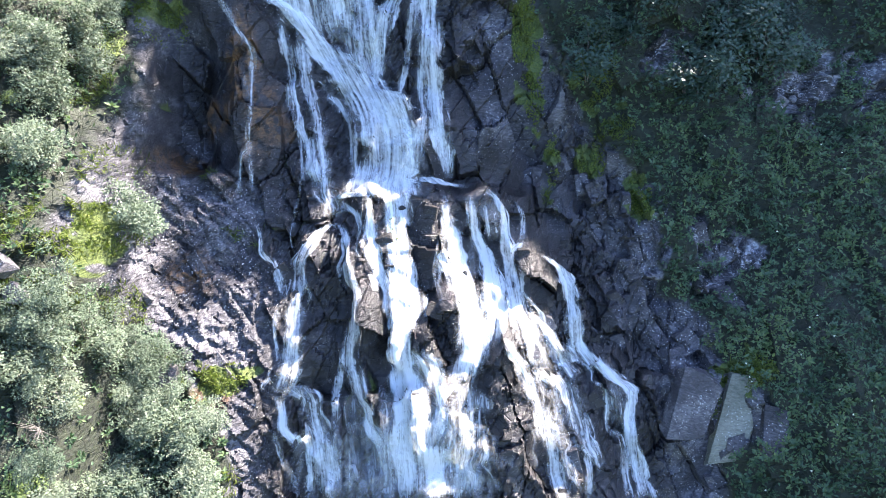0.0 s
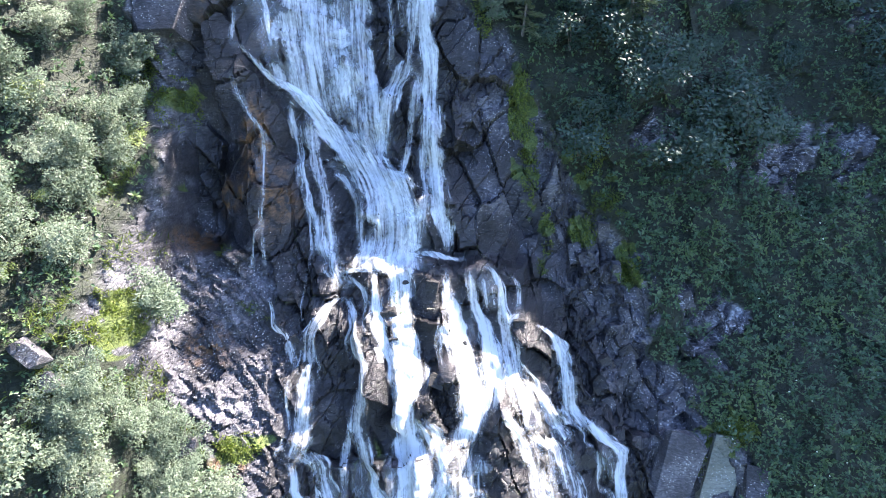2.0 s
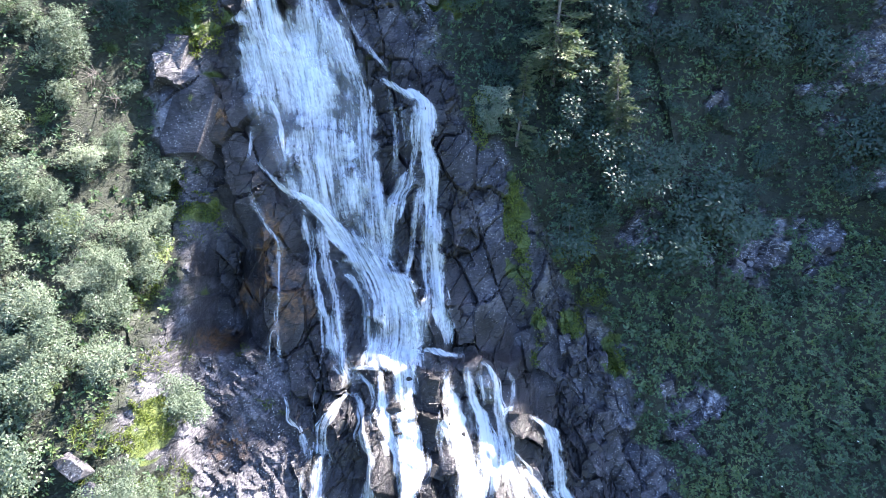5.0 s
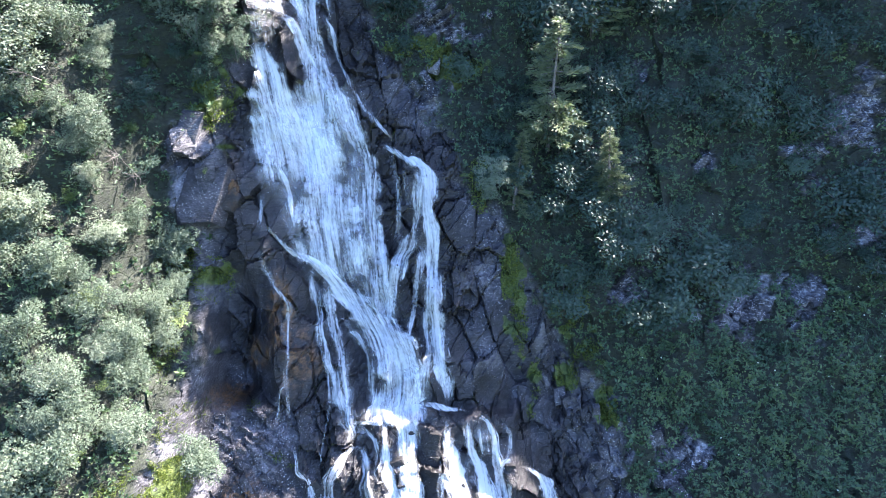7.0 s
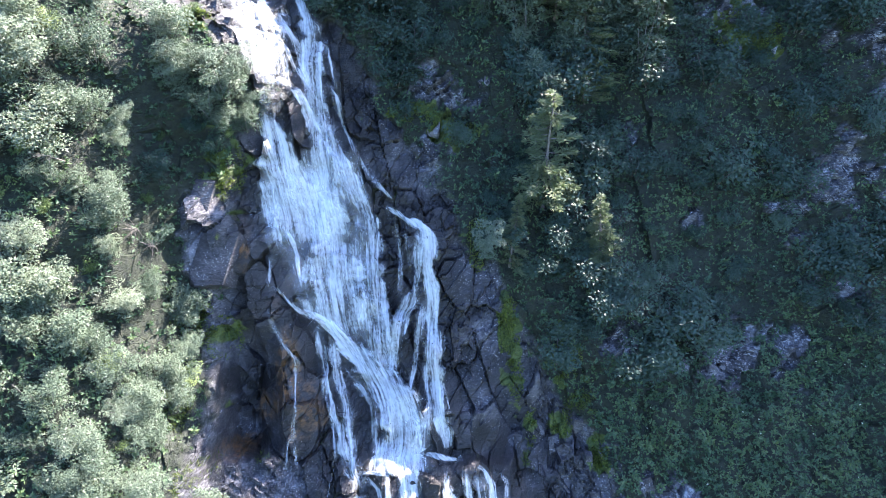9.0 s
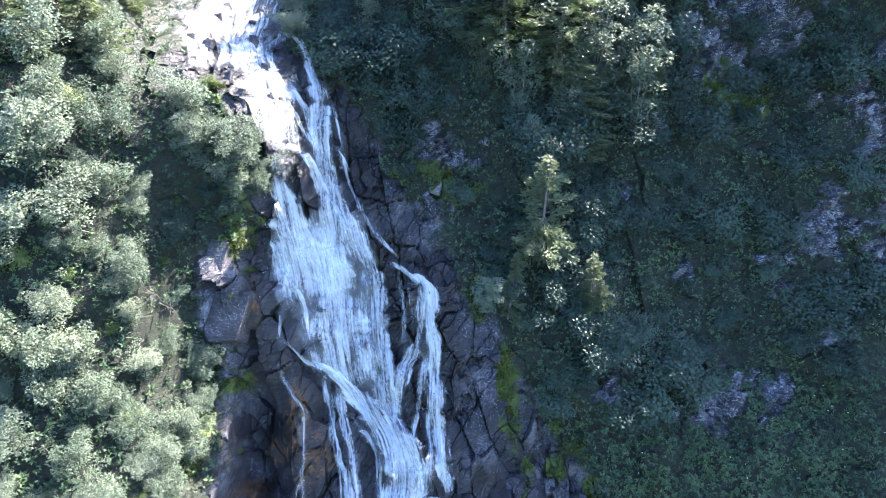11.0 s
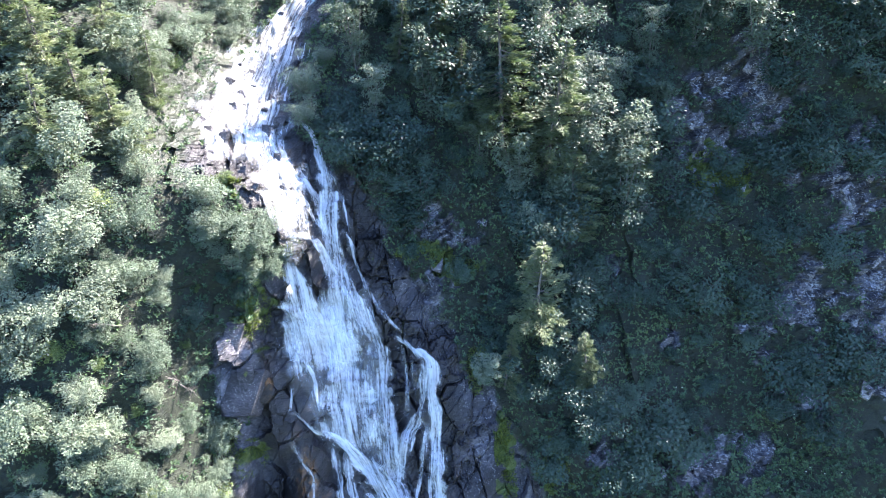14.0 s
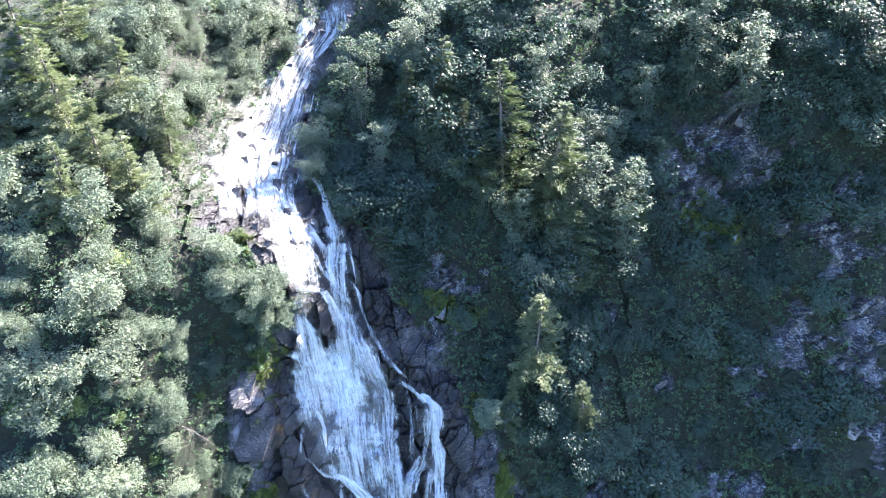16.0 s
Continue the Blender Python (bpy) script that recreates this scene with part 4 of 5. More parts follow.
def leaves(at, way, long, wide, facing=None, fold=0.18):
    """Pointed leaves, folded along the midrib: places, growing directions, lengths and widths. Returns points and faces."""
    n = len(at)
    way = unit(way)
    other = unit(np.cross(way, dice.normal(size=(n, 3)) if facing is None else facing))
    up = np.cross(other, way)
    long, wide = np.broadcast_to(long, n)[:, None], np.broadcast_to(wide, n)[:, None]
    points = np.stack([at, at + way * long * 0.45 + other * wide * 0.5 + up * wide * fold, at + way * long, at + way * long * 0.45 - other * wide * 0.5 + up * wide * fold], 1)
    return points.reshape(-1, 3), np.arange(4 * n).reshape(-1, 4)


def small_leaves(at, way, long, wide, facing):
    """Small pointed leaves, one face each, that all look about the same way in a tuft."""
    way = unit(way)
    other = unit(np.cross(way, facing)) * np.broadcast_to(wide, len(at))[:, None] * 0.5
    points = np.stack([at - other, at + other, at + way * np.broadcast_to(long, len(at))[:, None]], 1)
    return points.reshape(-1, 3), np.arange(3 * len(at)).reshape(-1, 3)


def limb(points, radii, sides=5):
    """A tapered, bent stem."""
    points = np.array(points, float)
    way = unit(np.gradient(points, axis=0))
    a = unit(np.cross(way, (0.3, 0.9, 0.1)))
    b = np.cross(way, a)
    turn = np.linspace(0, 2 * math.pi, sides, endpoint=False)
    ring = points[:, None] + np.array(radii)[:, None, None] * (np.cos(turn)[None, :, None] * a[:, None] + np.sin(turn)[None, :, None] * b[:, None])
    k = np.arange(len(points) * sides).reshape(-1, sides)
    quads = np.stack([k[:-1], np.roll(k, -1, 1)[:-1], np.roll(k, -1, 1)[1:], k[1:]], -1).reshape(-1, 4)
    return ring.reshape(-1, 3), quads


def joined(pieces):
    points, faces, at = [], [], 0
    for p, f in pieces:
        points.append(p), faces.append(f + at)
        at += len(p)
    return np.vstack(points), np.vstack(faces)


def make_shrub(size, count, leaf, mat, label, name="alder_shrub", tall=1.0, stem_count=9):
    """A many-stemmed shrub: bent stems that end in domed tufts of leaves, with dark gaps between the tufts."""
    shrub = tagged(new(name), label, "shrub")
    stems, sprays = [], []
    for k in range(stem_count):
        a = 2 * math.pi * (k + dice.random()) / stem_count
        reach, top = size * (0.12 + 0.5 * dice.random()), size * tall * (0.55 + 0.5 * dice.random())
        line = [(0, 0, -0.5), (math.cos(a) * reach * 0.45, math.sin(a) * reach * 0.45, top * 0.4), (math.cos(a) * reach, math.sin(a) * reach, top)]
        stems.append(limb(line, [size * 0.016, size * 0.011, size * 0.004], 4))
        for s in np.linspace(0.4 / tall ** 0.7, 1.04, 45 // stem_count):
            c = np.array(line[0]) * (1 - s) ** 2 + 2 * s * (1 - s) * np.array(line[1]) + s * s * np.array(line[2])
            sprays.append((c + dice.normal(size=3) * size * (0.13, 0.13, 0.06), size * (0.09 + 0.13 * dice.random())))
    part("stem", mesh_of("stem", *joined(stems), BARK, True), shrub, "bent grey woody stems")
    bulk = sum(r * r for c, r in sprays)
    got = []
    for c, r in sprays:
        each = int(count * r * r / bulk) + 3
        out = unit(dice.normal(size=(each, 3)) * (1, 1, 0.75) + (0, 0, 0.5))
        at = c + out * r * (0.6 + 0.5 * dice.random((each, 1)) ** 0.7) * (1.15, 1.15, 0.7)
        got.append(small_leaves(at, out * (0.9, 0.9, 0.35) + dice.normal(size=(each, 3)) * 0.4 + (0, 0, -0.1), leaf * (0.7 + 0.6 * dice.random(each)), leaf * 0.8, out * 0.8 + (0, 0, 0.9) + 0.16 * dice.normal(size=(each, 3))))
    part("crown", mesh_of("crown", *joined(got), mat), shrub)
    return shrub


def make_conifer(height, label, name="spruce", spread_by=0.34):
    """A conifer with uneven, feathery boughs that droop and turn up at their tips."""
    tree = tagged(new(name), label, "conifer tree")
    part("trunk", mesh_of("trunk", *limb([(0, 0, -0.6), (0.05, 0.03, height * 0.5), (0, 0, height)], [height * 0.018, height * 0.011, 0.01], 7), BARK, True), tree, "grey-brown scaly bark")
    wood, got = [], []
    z = height * 0.1
    while z < height * 0.985:
        reach = (height * spread_by * (1 - z / height) ** 0.8 + 0.16) * (0.55 + 0.75 * dice.random())
        for k in range(5):
            if dice.random() < 0.3:
                continue
            a, r = dice.random() * 6.283, reach * (0.45 + 0.75 * dice.random() ** 1.5)
            root, way = np.array((0, 0, z)), np.array((math.cos(a), math.sin(a), 0))
            tip = root + way * r + (0, 0, -r * (0.05 + 0.2 * dice.random()))
            bend = root + way * r * 0.55 + (0, 0, -r * 0.16)
            wood.append(limb([root, bend, tip], [0.03, 0.018, 0.006], 3))
            n = int(14 + 48 * r)
            s = 0.12 + 0.9 * dice.random((n, 1)) ** 0.7
            at = root * (1 - s) ** 2 + 2 * s * (1 - s) * bend + s * s * tip
            side = np.cross(way, (0, 0, 1.0)) * dice.normal(size=(n, 1))
            at = at + side * r * 0.16 * (1.15 - s) + (0, 0, 1.0) * dice.normal(size=(n, 1)) * 0.05
            turn = way * 0.9 + side * 0.6 + dice.normal(size=(n, 3)) * 0.2 + (0, 0, 0.12)
            got.append(leaves(at, turn, 0.2 + 0.24 * dice.random(n), 0.085, np.array([[0, 0, 1.0]]) + dice.normal(size=(n, 3)) * 0.4))
        z += height * 0.018 + 0.1
    tagged(part("bough", mesh_of("bough", *joined(wood), BARK), tree, "thin drooping boughs"), kind="stuff")
    part("crown", mesh_of("crown", *joined(got), NEEDLE), tree)
    return tree


def stand(u, v, size=1.0, lean=8.0, sink=0.15):
    """The pose of a plant that stands upright on the cliff at u, v."""
    p = in_world(u, v, float(sample(DEPTH, np.array(u), np.array(v))) + sink)
    return Matrix.Translation(p) @ Euler((radians(lean + 6 * dice.normal()), radians(5 * dice.normal()), 0)).to_matrix().to_4x4() @ Matrix.Rotation(dice.random() * 6.283, 4, "Z") @ Matrix.Scale(size, 4)


def plant(kinds, places, group):
    """Plants the kinds at u, v, size, lean; the first of each kind is the plant itself, the rest are copies."""
    used = set()
    for u, v, size, lean in places:
        ob = kinds[int(dice.integers(len(kinds)))]
        m = stand(u, v, size, lean)
        if ob.name in used:
            ob = copy_thing(ob, m)
        else:
            used.add(ob.name)
            ob.matrix_basis = m
        tagged(ob, group=group)
    for ob in kinds:
        if ob.name not in used:
            for o in (*ob.children_recursive, ob):
                bpy.data.objects.remove(o)


def scattered(box, apart, keep):
    """Random places at least about apart metres from one another, where keep(u, v) allows."""
    u0, u1, v0, v1 = box
    nu, nv = int((u1 - u0) / apart), int((v1 - v0) / apart)
    i, j = np.meshgrid(np.arange(nu), np.arange(nv), indexing="ij")
    u = u0 + (i + 0.5 + 0.42 * (j % 2 - 0.5) + 0.35 * dice.uniform(-1, 1, i.shape)) * apart
    v = v0 + (j + 0.5 + 0.35 * dice.uniform(-1, 1, i.shape)) * apart
    ok = dice.random(i.shape) < keep(u, v)
    return u[ok], v[ok]


def grown(u, v):
    return sample(soil, u, v) > 0.85


def clear_of(u, v):
    """Keeps shrubs back from the ledges beside the upper stream."""
    return np.where((v > 35.4) & (v < 46) & (u < -14), sample(inside, u, v) < -2.0, sample(inside, u, v) < -0.5)


def in_sight(u, v):
    """The part of the slopes that can be seen from the valley's air."""
    return (u > -27.5 - 0.16 * (v + 18)) & (u < 37 + 0.14 * (v + 18))


alders = [make_shrub(2.7, 4800, 0.115, ALDER, "grey-green alder shrub with small rounded leaves on the slope") for _ in range(5)]
low_shrubs = [make_shrub(1.8, 1700, 0.115, SHADE_WILLOW, "low willow bush clinging to the rock slope, shade tinted into its dark green leaves", "willow_bush", 0.8) for _ in range(3)]
left = scattered((-38, -11, -19, 66), 3.25, lambda u, v: in_sight(u, v) * clear_of(u, v) * grown(u, v) * np.where((u > -24) & (v > -3) & (v < 5), 0.4, 0.9))
bright_shrubs = [make_shrub(1.6, 1400, 0.115, BRIGHT, "fresh yellow-green bush among the alders on the slope", "green_bush", 0.8) for _ in range(2)]
sunny = scattered((-40, -11, -19, 66), 4.2, lambda u, v: in_sight(u, v) * clear_of(u, v) * grown(u, v) * 0.55)
plant(bright_shrubs, [(-18.7, 39.2, 0.65, 12)] + [(u, v, 0.7 + 0.8 * dice.random(), 12) for u, v in zip(*sunny)], "green bushes on the sunny slope")
high_left = scattered((-30, -13, 48, 67), 2.9, lambda u, v: grown(u, v) * (sample(inside, u, v) < -0.9))
left = [np.concatenate(pair) for pair in zip(left, high_left)]
# recess bushes get the dark leaves, which paint the recess as shaded
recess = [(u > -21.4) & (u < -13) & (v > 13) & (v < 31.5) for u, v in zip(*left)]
recess_shrubs = [make_shrub(1.8, 1700, 0.115, SHADE_WILLOW, "grey-green willow bush in the rocky recess, shade put into its leaf colour", "willow_bush", 0.8) for _ in range(2)]
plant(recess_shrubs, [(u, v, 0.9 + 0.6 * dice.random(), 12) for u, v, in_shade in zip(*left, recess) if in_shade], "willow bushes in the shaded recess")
thicket = [(-21.8, 10.3), (-20.3, 10.0), (-21.0, 7.7), (-21.0, 4.3), (-19.3, -2.8), (-18.8, -4.6), (-19.6, -6.3), (-18.2, -6.0), (-17.2, -6.5), (-16.3, -7.8), (-19.0, -8.1), (-19.3, -10.8), (-17.6, -12.9), (-14.8, -11.2), (-13.7, -12.8), (-15.5, -9.3), (-20.6, -4.4), (-16.9, -10.3), (-17.8, 1.1), (-25.1, 30.2), (-24.3, 24.9), (-26.4, 26.1), (-23.7, 23.5), (-25.4, 14.7), (-23.3, 12.3), (-21.7, 8.1), (-23.7, 4.7), (-19.5, 34.5), (-15.7, 31.3), (-23.0, 16.9), (-27.0, 17.7), (-26.3, 10.5), (-22.5, 9.9), (-19.6, 13.6), (-20.0, 16.5)]
jutting = [(-15.4, 30.8, 1.0, 14), (-14.6, 32.4, 0.85, 14), (-16.4, 33.2, 1.1, 14), (-17.6, 34.6, 0.9, 12), (-19.2, 34.6, 1.0, 12), (-15.6, 34.6, 0.75, 14), (-17.8, 31.6, 1.1, 14)]
plant(alders, jutting + [(u, v, 0.75 + 0.45 * dice.random(), 12) for u, v in thicket] + [(u, v, 0.7 + 0.9 * dice.random() ** 1.3, 12) for u, v, in_shade in zip(*left, recess) if not in_shade], "alder shrubs on the sunny slope")
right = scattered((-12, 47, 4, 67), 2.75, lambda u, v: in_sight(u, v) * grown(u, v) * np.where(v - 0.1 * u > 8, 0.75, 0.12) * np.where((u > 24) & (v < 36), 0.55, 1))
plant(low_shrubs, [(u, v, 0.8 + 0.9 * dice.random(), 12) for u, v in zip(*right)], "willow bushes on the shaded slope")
spruces = [make_conifer(9.0, "spruce with sunlit drooping branches on the slope"), make_conifer(9.0, "slender spruce with uneven branches on the slope", spread_by=0.22),
           make_conifer(9.0, "broad feathery spruce on the slope", spread_by=0.4), make_conifer(9.0, "tall broad spruce with pale sunlit tips on the shaded slope", spread_by=0.42)]
plant(spruces[3:], [(8.6, 24.8, 1.25, 2), (9.6, 40.8, 1.15, 2), (5.5, 42.8, 1.25, 2), (12.4, 34.0, 0.9, 2)], "broad spruces on the shaded slope")
plant([spruces[0], spruces[2]], [(-29.5, 43.5, 1.0, 3), (-32.2, 47.5, 1.15, 3), (-34.6, 50, 1.15, 3), (-27.0, 41.5, 0.75, 3),
                (-31.0, 40.0, 0.8, 3), (-25.8, 46.5, 0.7, 3), (-36.5, 45.5, 1.0, 3), (-33.5, 56, 1.1, 3), (-29.0, 50.5, 0.8, 3), (-1.0, 51, 0.8, 3)], "spruces on the slopes")
plant(spruces[1:2], [(13.5, 19.2, 0.95, 3), (5.6, 19.8, 0.8, 3), (18.6, 38.4, 0.9, 3), (-4.5, 50.5, 0.8, 3), (1.6, 46.5, 0.8, 3)], "slender spruces on the shaded slope")
young_trees = [make_shrub(2.2, 4200, 0.11, ALDER, "slim young broadleaf tree with pale sunlit top", "young_tree", 2.3, 4) for _ in range(3)]
plant(young_trees, [(3.6, 20.8, 0.9, 8), (8.4, 31.6, 1.5, 5), (10.9, 36.5, 1.3, 5), (17.2, 37.0, 1.5, 5), (15.2, 38.5, 1.2, 5), (13.2, 40.5, 1.3, 5), (16.2, 46.2, 1.4, 5), (12.5, 46.5, 1.4, 5), (3.4, 41.2, 1.3, 5), (7.0, 37.4, 1.2, 5),
                    (20.2, 44.5, 1.4, 5), (24.5, 53.5, 1.5, 5), (30.5, 52.5, 1.4, 5), (-1.6, 46.5, 1.3, 5), (-6.8, 45.5, 1.4, 5), (-8.4, 50.5, 1.4, 5), (-3.5, 55.5, 1.3, 5), (9.0, 52.5, 1.4, 5), (20.0, 51.0, 1.5, 5)], "young trees on the shaded slope")


def carpet(name, box, count, keep, size, mat, label, lift=0.45, slim=0.5):
    """Low growth that nobody could count: leaves close over the ground in tufts."""
    u0, u1, v0, v1 = box
    u, v = dice.uniform(u0, u1, count), dice.uniform(v0, v1, count)
    tuft = np.clip(1.5 * soft_noise(u * 0.9, v * 0.9, 91, 3) + 0.5, 0, 1)
    ok = dice.random(count) < keep(u, v) * (0.3 + 0.9 * tuft)
    u, v, tuft = u[ok], v[ok], tuft[ok]
    n = len(u)
    d = sample(DEPTH, u, v) + 0.05 - lift * (0.1 + 1.4 * tuft) * dice.random(n) ** 0.6
    long = size * (0.6 + 0.8 * dice.random(n))
    out = unit(dice.normal(size=(n, 3)) * 0.8 + (0, -0.55, 0.5))
    me = mesh_of(name, *leaves(in_world(u, v, d), out, long, long * slim, dice.normal(size=(n, 3)) * 0.5 + (0, -0.4, 0.8)), mat)
    return tagged(new(name, me), label, "undergrowth", kind="stuff")


def herbs(box, count, keep, each, size, label, lift):
    """Herbs and ferns too many to count: rosettes of long leaves that stand at different heights."""
    u0, u1, v0, v1 = box
    u, v = dice.uniform(u0, u1, count), dice.uniform(v0, v1, count)
    tuft = np.clip(1.6 * soft_noise(u * 0.7, v * 0.7, 95, 3) + 0.5, 0, 1)
    ok = dice.random(count) < keep(u, v)
    u, v, tuft = u[ok], v[ok], tuft[ok]
    high = lift * (0.15 + tuft) * (0.5 + 0.5 * dice.random(len(u)))
    at = np.repeat(in_world(u, v, sample(DEPTH, u, v)) + high[:, None] * (0, -0.75, 0.66), each, 0)
    n = len(at)
    bulk = np.repeat(0.6 + 0.8 * dice.random(len(u)) ** 2, each)
    way = unit(dice.normal(size=(n, 3)) * (1, 1, 0.6) + (0, -0.35, 0.35))
    long = size * bulk * (0.7 + 0.5 * dice.random(n))
    me = mesh_of("undergrowth", *leaves(at + way * 0.04, way, long, long * 0.42, dice.normal(size=(n, 3)) * 0.25 + (0, -0.35, 0.9), 0.1), HERB)
    return tagged(new("undergrowth", me), label, "undergrowth", kind="stuff")


herbs((-38, -11, -19, 66), 7000, lambda u, v: in_sight(u, v) * sample(soil, u, v), 13, 0.28, "broad-leaved sunny herbs and ferns between the shrubs", 0.8)
herbs((14, 47, -19, 14), 5200, lambda u, v: sample(soil, u, v), 11, 0.3, "lush broad-leaved herbs at the foot of the shaded slope", 1.2)
herbs((-14, 47, -18, 66), 13500, lambda u, v: in_sight(u, v) * sample(soil, u, v), 11, 0.27, "broad-leaved herbs and ferns on the shaded slope", 1.1)
carpet("undergrowth", (-42, -10, -20, 68), 18000, lambda u, v: in_sight(u, v) * sample(soil, u, v), 0.28, HERB, "dense green herbs and ferns covering the sunny slope", 0.8)
carpet("undergrowth", (-14, 48, -19, 68), 48000, lambda u, v: in_sight(u, v) * sample(soil, u, v), 0.32, HERB, "dense dark green herbs and ferns covering the shaded slope", 0.9)


def tufts(name, ovals, each, size, mat, label, lift=0.1, slim=0.16):
    """Grass and moss cushions in ragged ovals."""
    us, vs = [], []
    for u, v, ru, rv in ovals:
        n = int(each * ru * rv)
        a, r = dice.random(n) * 6.283, np.sqrt(dice.random(n)) * 1.15
        us.append(u + ru * r * np.cos(a)), vs.append(v + rv * r * np.sin(a))
    u, v = np.concatenate(us), np.concatenate(vs)
    ok = soft_noise(u * 1.4, v * 1.4, 97, 3) > -0.08
    u, v = u[ok], v[ok]
    n = len(u)
    way = unit(dice.normal(size=(n, 3)) * 0.6 + (0, -0.5, 0.55))
    long = size * (0.5 + 0.9 * dice.random(n))
    me = mesh_of(name, *leaves(in_world(u, v, sample(DEPTH, u, v) - lift * dice.random(n)), way, long, long * slim, dice.normal(size=(n, 3)) + (0, -0.3, 0.6)), mat)
    return tagged(new(name, me), label, "moss" if "moss" in name else "grass", kind="stuff")


tufts("moss_tufts", MOSS, 800, 0.17, GRASS, "yellow-green moss cushions on the rock ledges", 0.1, 0.5)
tufts("grass_tufts", [(-19.5, 1.4, 2.2, 1.6), (-20.5, -3.0, 2.0, 1.6), (-18.4, -3.6, 1.2, 1.6), (-16.6, -6.6, 1.1, 1.0), (-18.5, 4.5, 1.0, 1.2), (-12.9, -13.5, 0.9, 1.4), (-13.6, -7.6, 1.2, 0.6),
                      (-19.5, 16.0, 1.2, 2.0), (-20.3, 10.0, 1.0, 2.0), (-17.6, 27.6, 1.0, 1.2), (-19.0, 38.8, 1.6, 0.7), (-13.0, 0.9, 0.6, 0.4), (-14.6, 4.6, 0.5, 0.3), (-11.6, 0.6, 0.4, 0.4),
                      (19.5, -8.2, 1.4, 0.8), (17.6, -9.5, 0.5, 1.5), (13.5, 3.4, 0.6, 1.0), (7.0, 3.5, 0.4, 0.6), (12.0, 8.0, 1.2, 1.0)], 700, 0.4, GRASS, "tufts of sunlit yellow-green grass at the edge of the rock", 0.05, 0.12)


def dead_branch(u, v, size, turn):
    """A bare, forked, grey dead branch."""
    ob = tagged(new("dead_branch"), "bare grey dead branch hanging among the bushes", "branch")
    twigs = [limb([(0, 0, -0.4), (0.1 * size, 0, size * 0.5), (0.05, -0.1, size)], [0.05, 0.03, 0.01])]
    for k in range(22):
        s = 0.2 + 0.75 * dice.random()
        a = dice.normal(size=3) * (0.5, 0.35, 0.3) + (0, -0.2, 0.35)
        root = np.array((0.1 * size * min(1, 2 * s), 0, size * s))
        twigs.append(limb([root, root + a * size * 0.25 + dice.normal(size=3) * 0.05, root + a * size * 0.55], [0.018, 0.011, 0.004], 4))
    tagged(part("twig", mesh_of("twig", *joined(twigs), BARK, True), ob), kind="stuff")
    ob.matrix_world = Matrix.Translation(in_world(u, v, float(sample(DEPTH, np.array(u), np.array(v))) - 1.3)) @ Euler((radians(35), radians(turn), 0)).to_matrix().to_4x4()


for u, v, size, turn in ((-19.3, -8.6, 1.8, 30), (-18.6, -7.6, 1.5, -20), (-22.6, 23.0, 2.0, 60), (-21.8, 22.0, 1.6, 75), (18.8, 36.5, 2.6, 4), (-25.6, 27.5, 1.4, -50), (9.6, 49.5, 1.5, 20)):
    dead_branch(u, v, size, turn)


def flower_heads(box, count, keep, label):
    """Small pale flower heads standing over the herbs."""
    u0, u1, v0, v1 = box
    u, v = dice.uniform(u0, u1, count), dice.uniform(v0, v1, count)
    ok = dice.random(count) < keep(u, v) * np.clip(3 * soft_noise(u * 0.35, v * 0.35, 131, 2), 0, 1)
    u, v = u[ok], v[ok]
    at = np.repeat(in_world(u, v, sample(DEPTH, u, v)) + (0.9 + 0.5 * dice.random(len(u)))[:, None] * (0, -0.75, 0.66), 5, 0)
    way = unit(dice.normal(size=(len(at), 3)) * (1, 1, 0.3) + (0, -0.3, 0.3))
    me = mesh_of("flower_heads", *leaves(at, way, 0.09, 0.07, np.tile((0.0, -0.4, 0.9), (len(at), 1)), 0.05), PETAL)
    return tagged(new("flower_heads", me), label, "flowers", kind="stuff")


flower_heads((16, 46, -18, 20), 450, lambda u, v: sample(soil, u, v), "tiny white and yellow flower heads over the herbs")

# ---- loose and jointed rocks ----
def on_cliff(u, v, sink, turn=0.0, tip=0.0, size=1.0):
    """A pose whose z runs up the cliff, turned clockwise in its face, sunk into it by so many metres."""
    p = in_world(u, v, float(sample(DEPTH, np.array(u), np.array(v))) + sink)
    return Matrix.Translation(p) @ Euler((radians(-LEANBACK + tip), 0, 0)).to_matrix().to_4x4() @ Matrix.Rotation(radians(turn), 4, "Y") @ Matrix.Scale(size, 4)


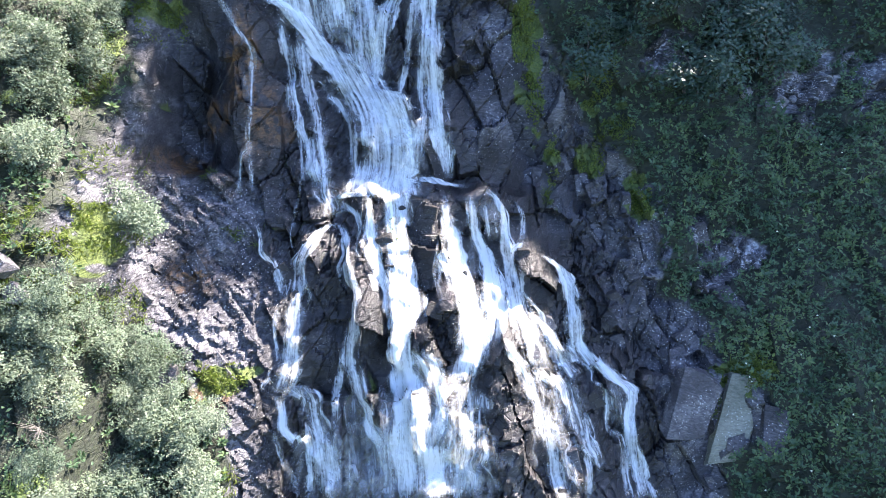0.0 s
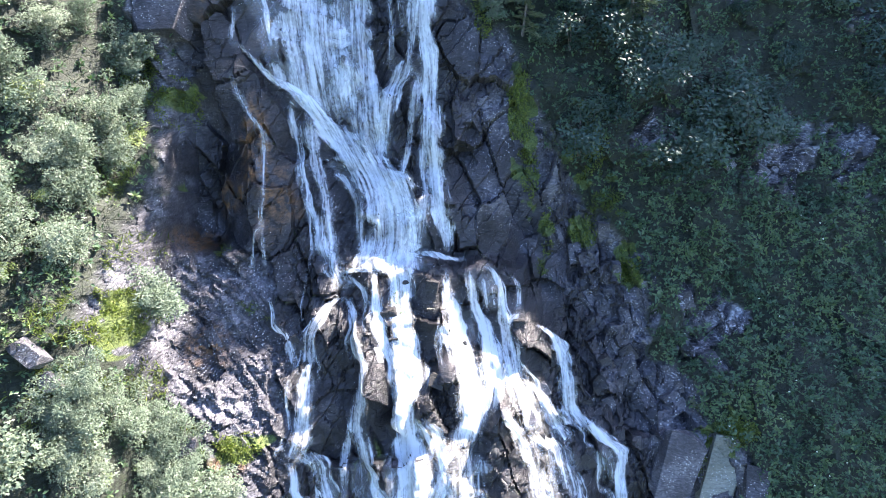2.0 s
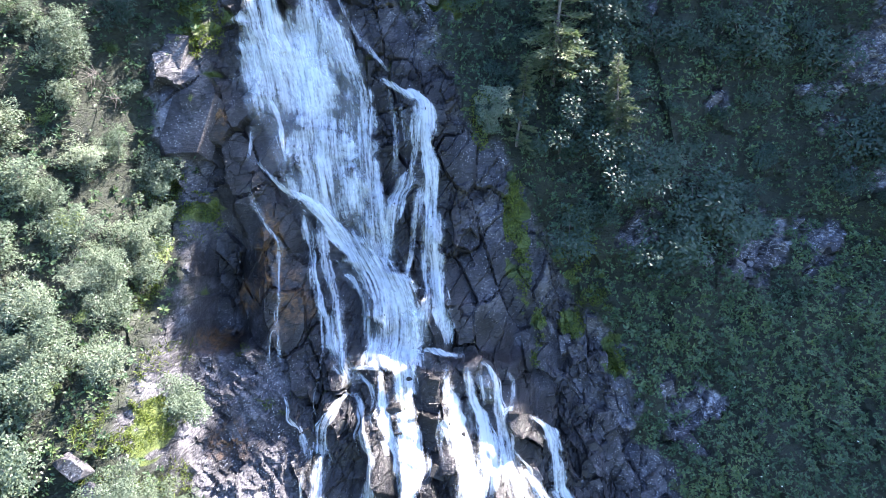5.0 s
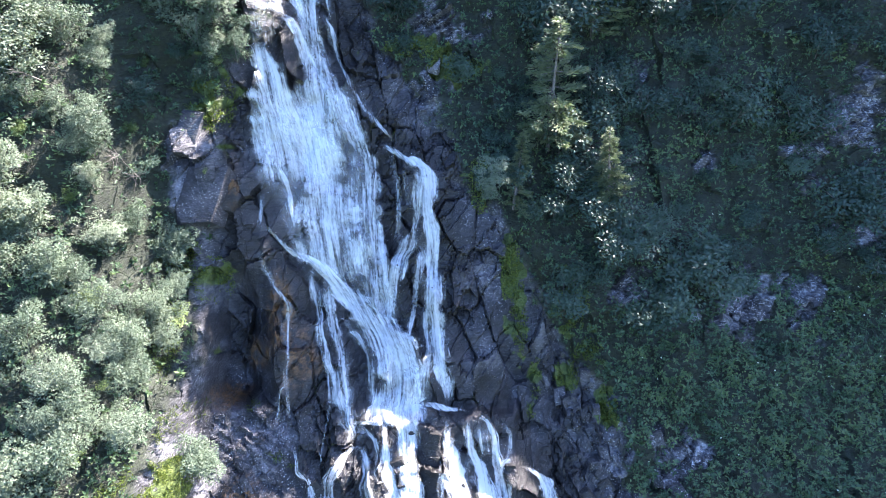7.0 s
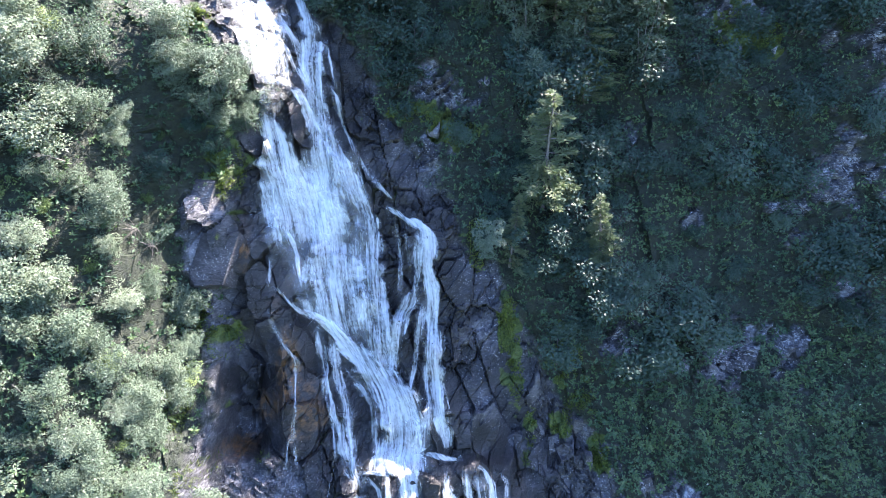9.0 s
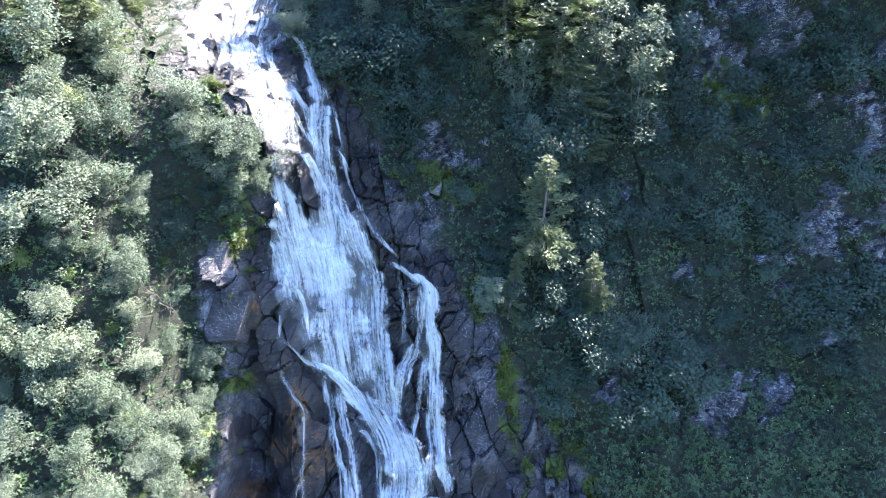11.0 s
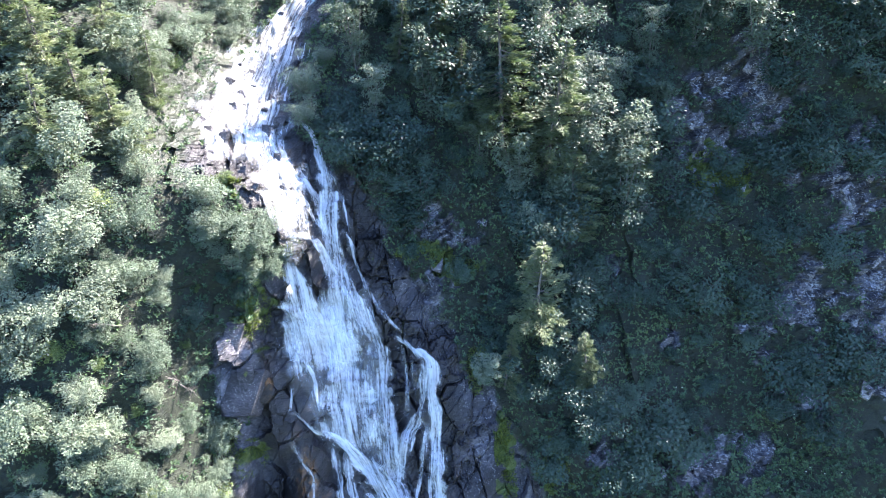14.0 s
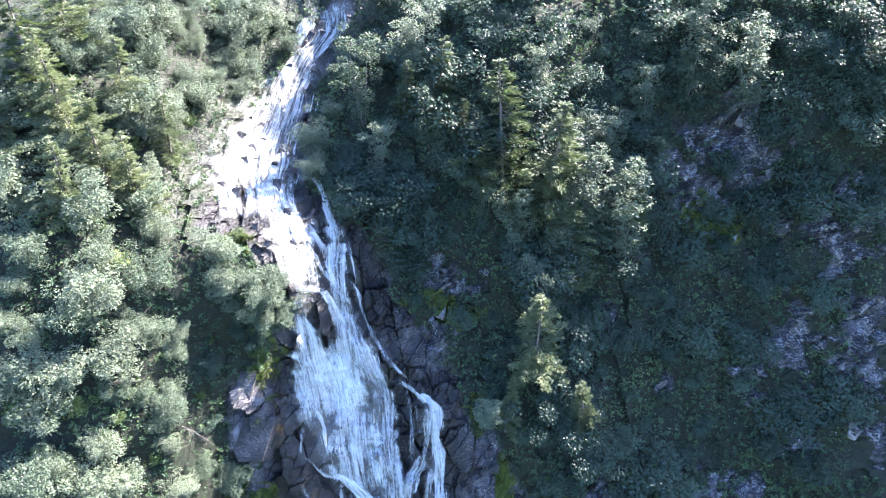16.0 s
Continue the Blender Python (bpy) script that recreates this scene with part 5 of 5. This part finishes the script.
def joint_block(long, wide, thick, mat, seed):
    """A jointed block: a skewed box with a corner or two broken off."""
    rng = np.random.default_rng(seed)
    bm = bmesh.new()
    skew = rng.normal() * 0.22
    for x, y, z in itertools.product((-1, 1), repeat=3):
        p = np.array((x, y, z)) * (1 - 0.3 * rng.random(3)) + (skew * z, 0, 0)
        bm.verts.new((p[0] * wide, p[1] * thick, p[2] * long))
    bmesh.ops.convex_hull(bm, input=bm.verts)
    for _ in range(3):
        way = Vector(unit(rng.normal(size=3) * (1, 0.6, 1) + (0, -0.5, 0)))
        far = max(Vector(v.co).dot(way) for v in bm.verts)
        bmesh.ops.bisect_plane(bm, geom=bm.verts[:] + bm.edges[:] + bm.faces[:], plane_co=way * far * (0.7 + 0.2 * rng.random()), plane_no=way, clear_outer=True)
        bmesh.ops.holes_fill(bm, edges=bm.edges, sides=0)
    bmesh.ops.dissolve_limit(bm, angle_limit=radians(7), verts=bm.verts, edges=bm.edges)
    bmesh.ops.bevel(bm, geom=list(bm.edges), offset=0.03, segments=1, affect="EDGES")
    bmesh.ops.recalc_face_normals(bm, faces=bm.faces)
    me = bpy.data.meshes.new("rock")
    bm.to_mesh(me)
    bm.free()
    me.materials.append(mat)
    return me


def boulder(name, u, v, long, wide, thick, turn, mat, label, seed, sink=0.3):
    ob = new(name, joint_block(long, wide, thick, mat, seed))
    ob.matrix_world = on_cliff(u, v, sink, turn)
    return tagged(ob, label, "boulder")


boulder("boulder", 19.3, -11.2, 3.6, 1.35, 0.9, 4, PALE_ROCK, "tall pale grey-green slab standing beside the herbs", 3, 0.1)
boulder("boulder", 21.4, -11.8, 1.9, 0.9, 0.8, 12, ROCK, "grey leaning rock half hidden in herbs", 5, 0.15)
boulder("boulder", -21.6, -0.6, 1.0, 0.6, 0.6, -35, ROCK, "sunlit grey rock among alder shrubs", 8, -0.3)
boulder("boulder", -20.9, -2.2, 0.6, 0.55, 0.5, -30, ROCK, "small sunlit grey rock in the grass", 9, -0.25)
boulder("boulder", -15.6, -7.4, 0.9, 0.6, 0.6, 10, ROCK, "sunlit pale rock capped with dry grass", 12, -0.5)
boulder("boulder", -18.6, 25.6, 1.8, 0.9, 0.8, 6, ROCK, "grey rock block beside hanging bushes", 14, 0.45)
boulder("boulder", -17.6, 20.6, 2.4, 1.8, 1.0, 6, ROCK, "big lichen-spotted grey rock block", 17, 0.75)
boulder("boulder", 16.2, -10.0, 2.6, 1.6, 0.8, 12, ROCK, "grey cracked rock beside the fall", 21, 0.1)
block_kinds = [joint_block(0.8 + 0.1 * (k % 3), 0.42 + 0.1 * (k % 4), 0.4, ROCK, 40 + k) for k in range(10)]
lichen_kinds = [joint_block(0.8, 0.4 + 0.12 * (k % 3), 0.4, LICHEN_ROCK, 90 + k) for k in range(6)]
dark_kinds = [joint_block(0.7, 0.5 + 0.1 * (k % 3), 0.42, DARK_ROCK, 70 + k) for k in range(6)]


def set_rocks(kinds, box, apart, chance, turn, low, high, sink):
    us, vs = scattered(box, apart, lambda u, v: (sample(bare, u, v) > 0.8) * chance(u, v))
    for u, v in zip(us, vs):
        ob = new("rock", kinds[int(dice.integers(len(kinds)))])
        ob.parent = cliff
        size = low + (high - low) * dice.random() ** 2
        ob.matrix_world = on_cliff(u, v, sink * size, turn + 14 * dice.normal(), 14 * dice.normal(), size)


def dry(u, v):
    return np.clip(1 - 1.3 * sample(wet, u, v), 0, 1)


set_rocks(block_kinds, (-18, -9, -16, 4.5), 1.3, lambda u, v: 0.45 * dry(u, v), -46, 0.4, 1.1, 0.3)
set_rocks(block_kinds, (5, 22, -16, 14), 1.5, lambda u, v: 0.6 * np.clip(0.2 + dry(u, v), 0, 1), -14, 0.6, 1.6, 0.3)
set_rocks(dark_kinds, (-10, 14, -16, 3), 1.7, lambda u, v: 0.3 * np.ones(u.shape), -8, 0.5, 1.2, 0.3)
set_rocks(block_kinds, (-24, -9, 37, 70), 1.3, lambda u, v: 0.5 * np.ones(u.shape), 10, 0.4, 1.0, 0.15)
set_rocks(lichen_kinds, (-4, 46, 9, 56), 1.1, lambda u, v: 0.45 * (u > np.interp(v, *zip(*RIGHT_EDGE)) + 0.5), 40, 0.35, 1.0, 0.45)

# ---- the valley below and behind ----
def valley_floor():
    xs, ys = np.linspace(-900, 900, 61), np.linspace(-1500, 40, 61)
    X, Y = np.meshgrid(xs, ys, indexing="ij")
    Z = -56 + 3 * soft_noise(X / 60, Y / 60, 500, 3) + np.clip((np.abs(X) - 120) * 0.45, 0, 200) * np.clip(-Y / 100 + 1, 0, 1)
    return mesh_of("ground", np.stack([X, Y, Z], -1).reshape(-1, 3), sheet_quads(61, 61), MEADOW, True)


MEADOW, meadow_t, meadow_b, meadow_o = material("valley_meadow")
meadow_at = place(meadow_t)
meadow_t.links.new(ramp(meadow_t, grain(meadow_t, meadow_at, 0.12, 6), [(0.35, (0.03, 0.05, 0.02)), (0.55, (0.07, 0.10, 0.035)), (0.7, (0.12, 0.13, 0.06))]), meadow_b.inputs["Base Color"])
meadow_b.inputs["Roughness"].default_value = 0.9
tagged(new("ground", valley_floor()), "green valley floor below the cliff", "ground", kind="structure")
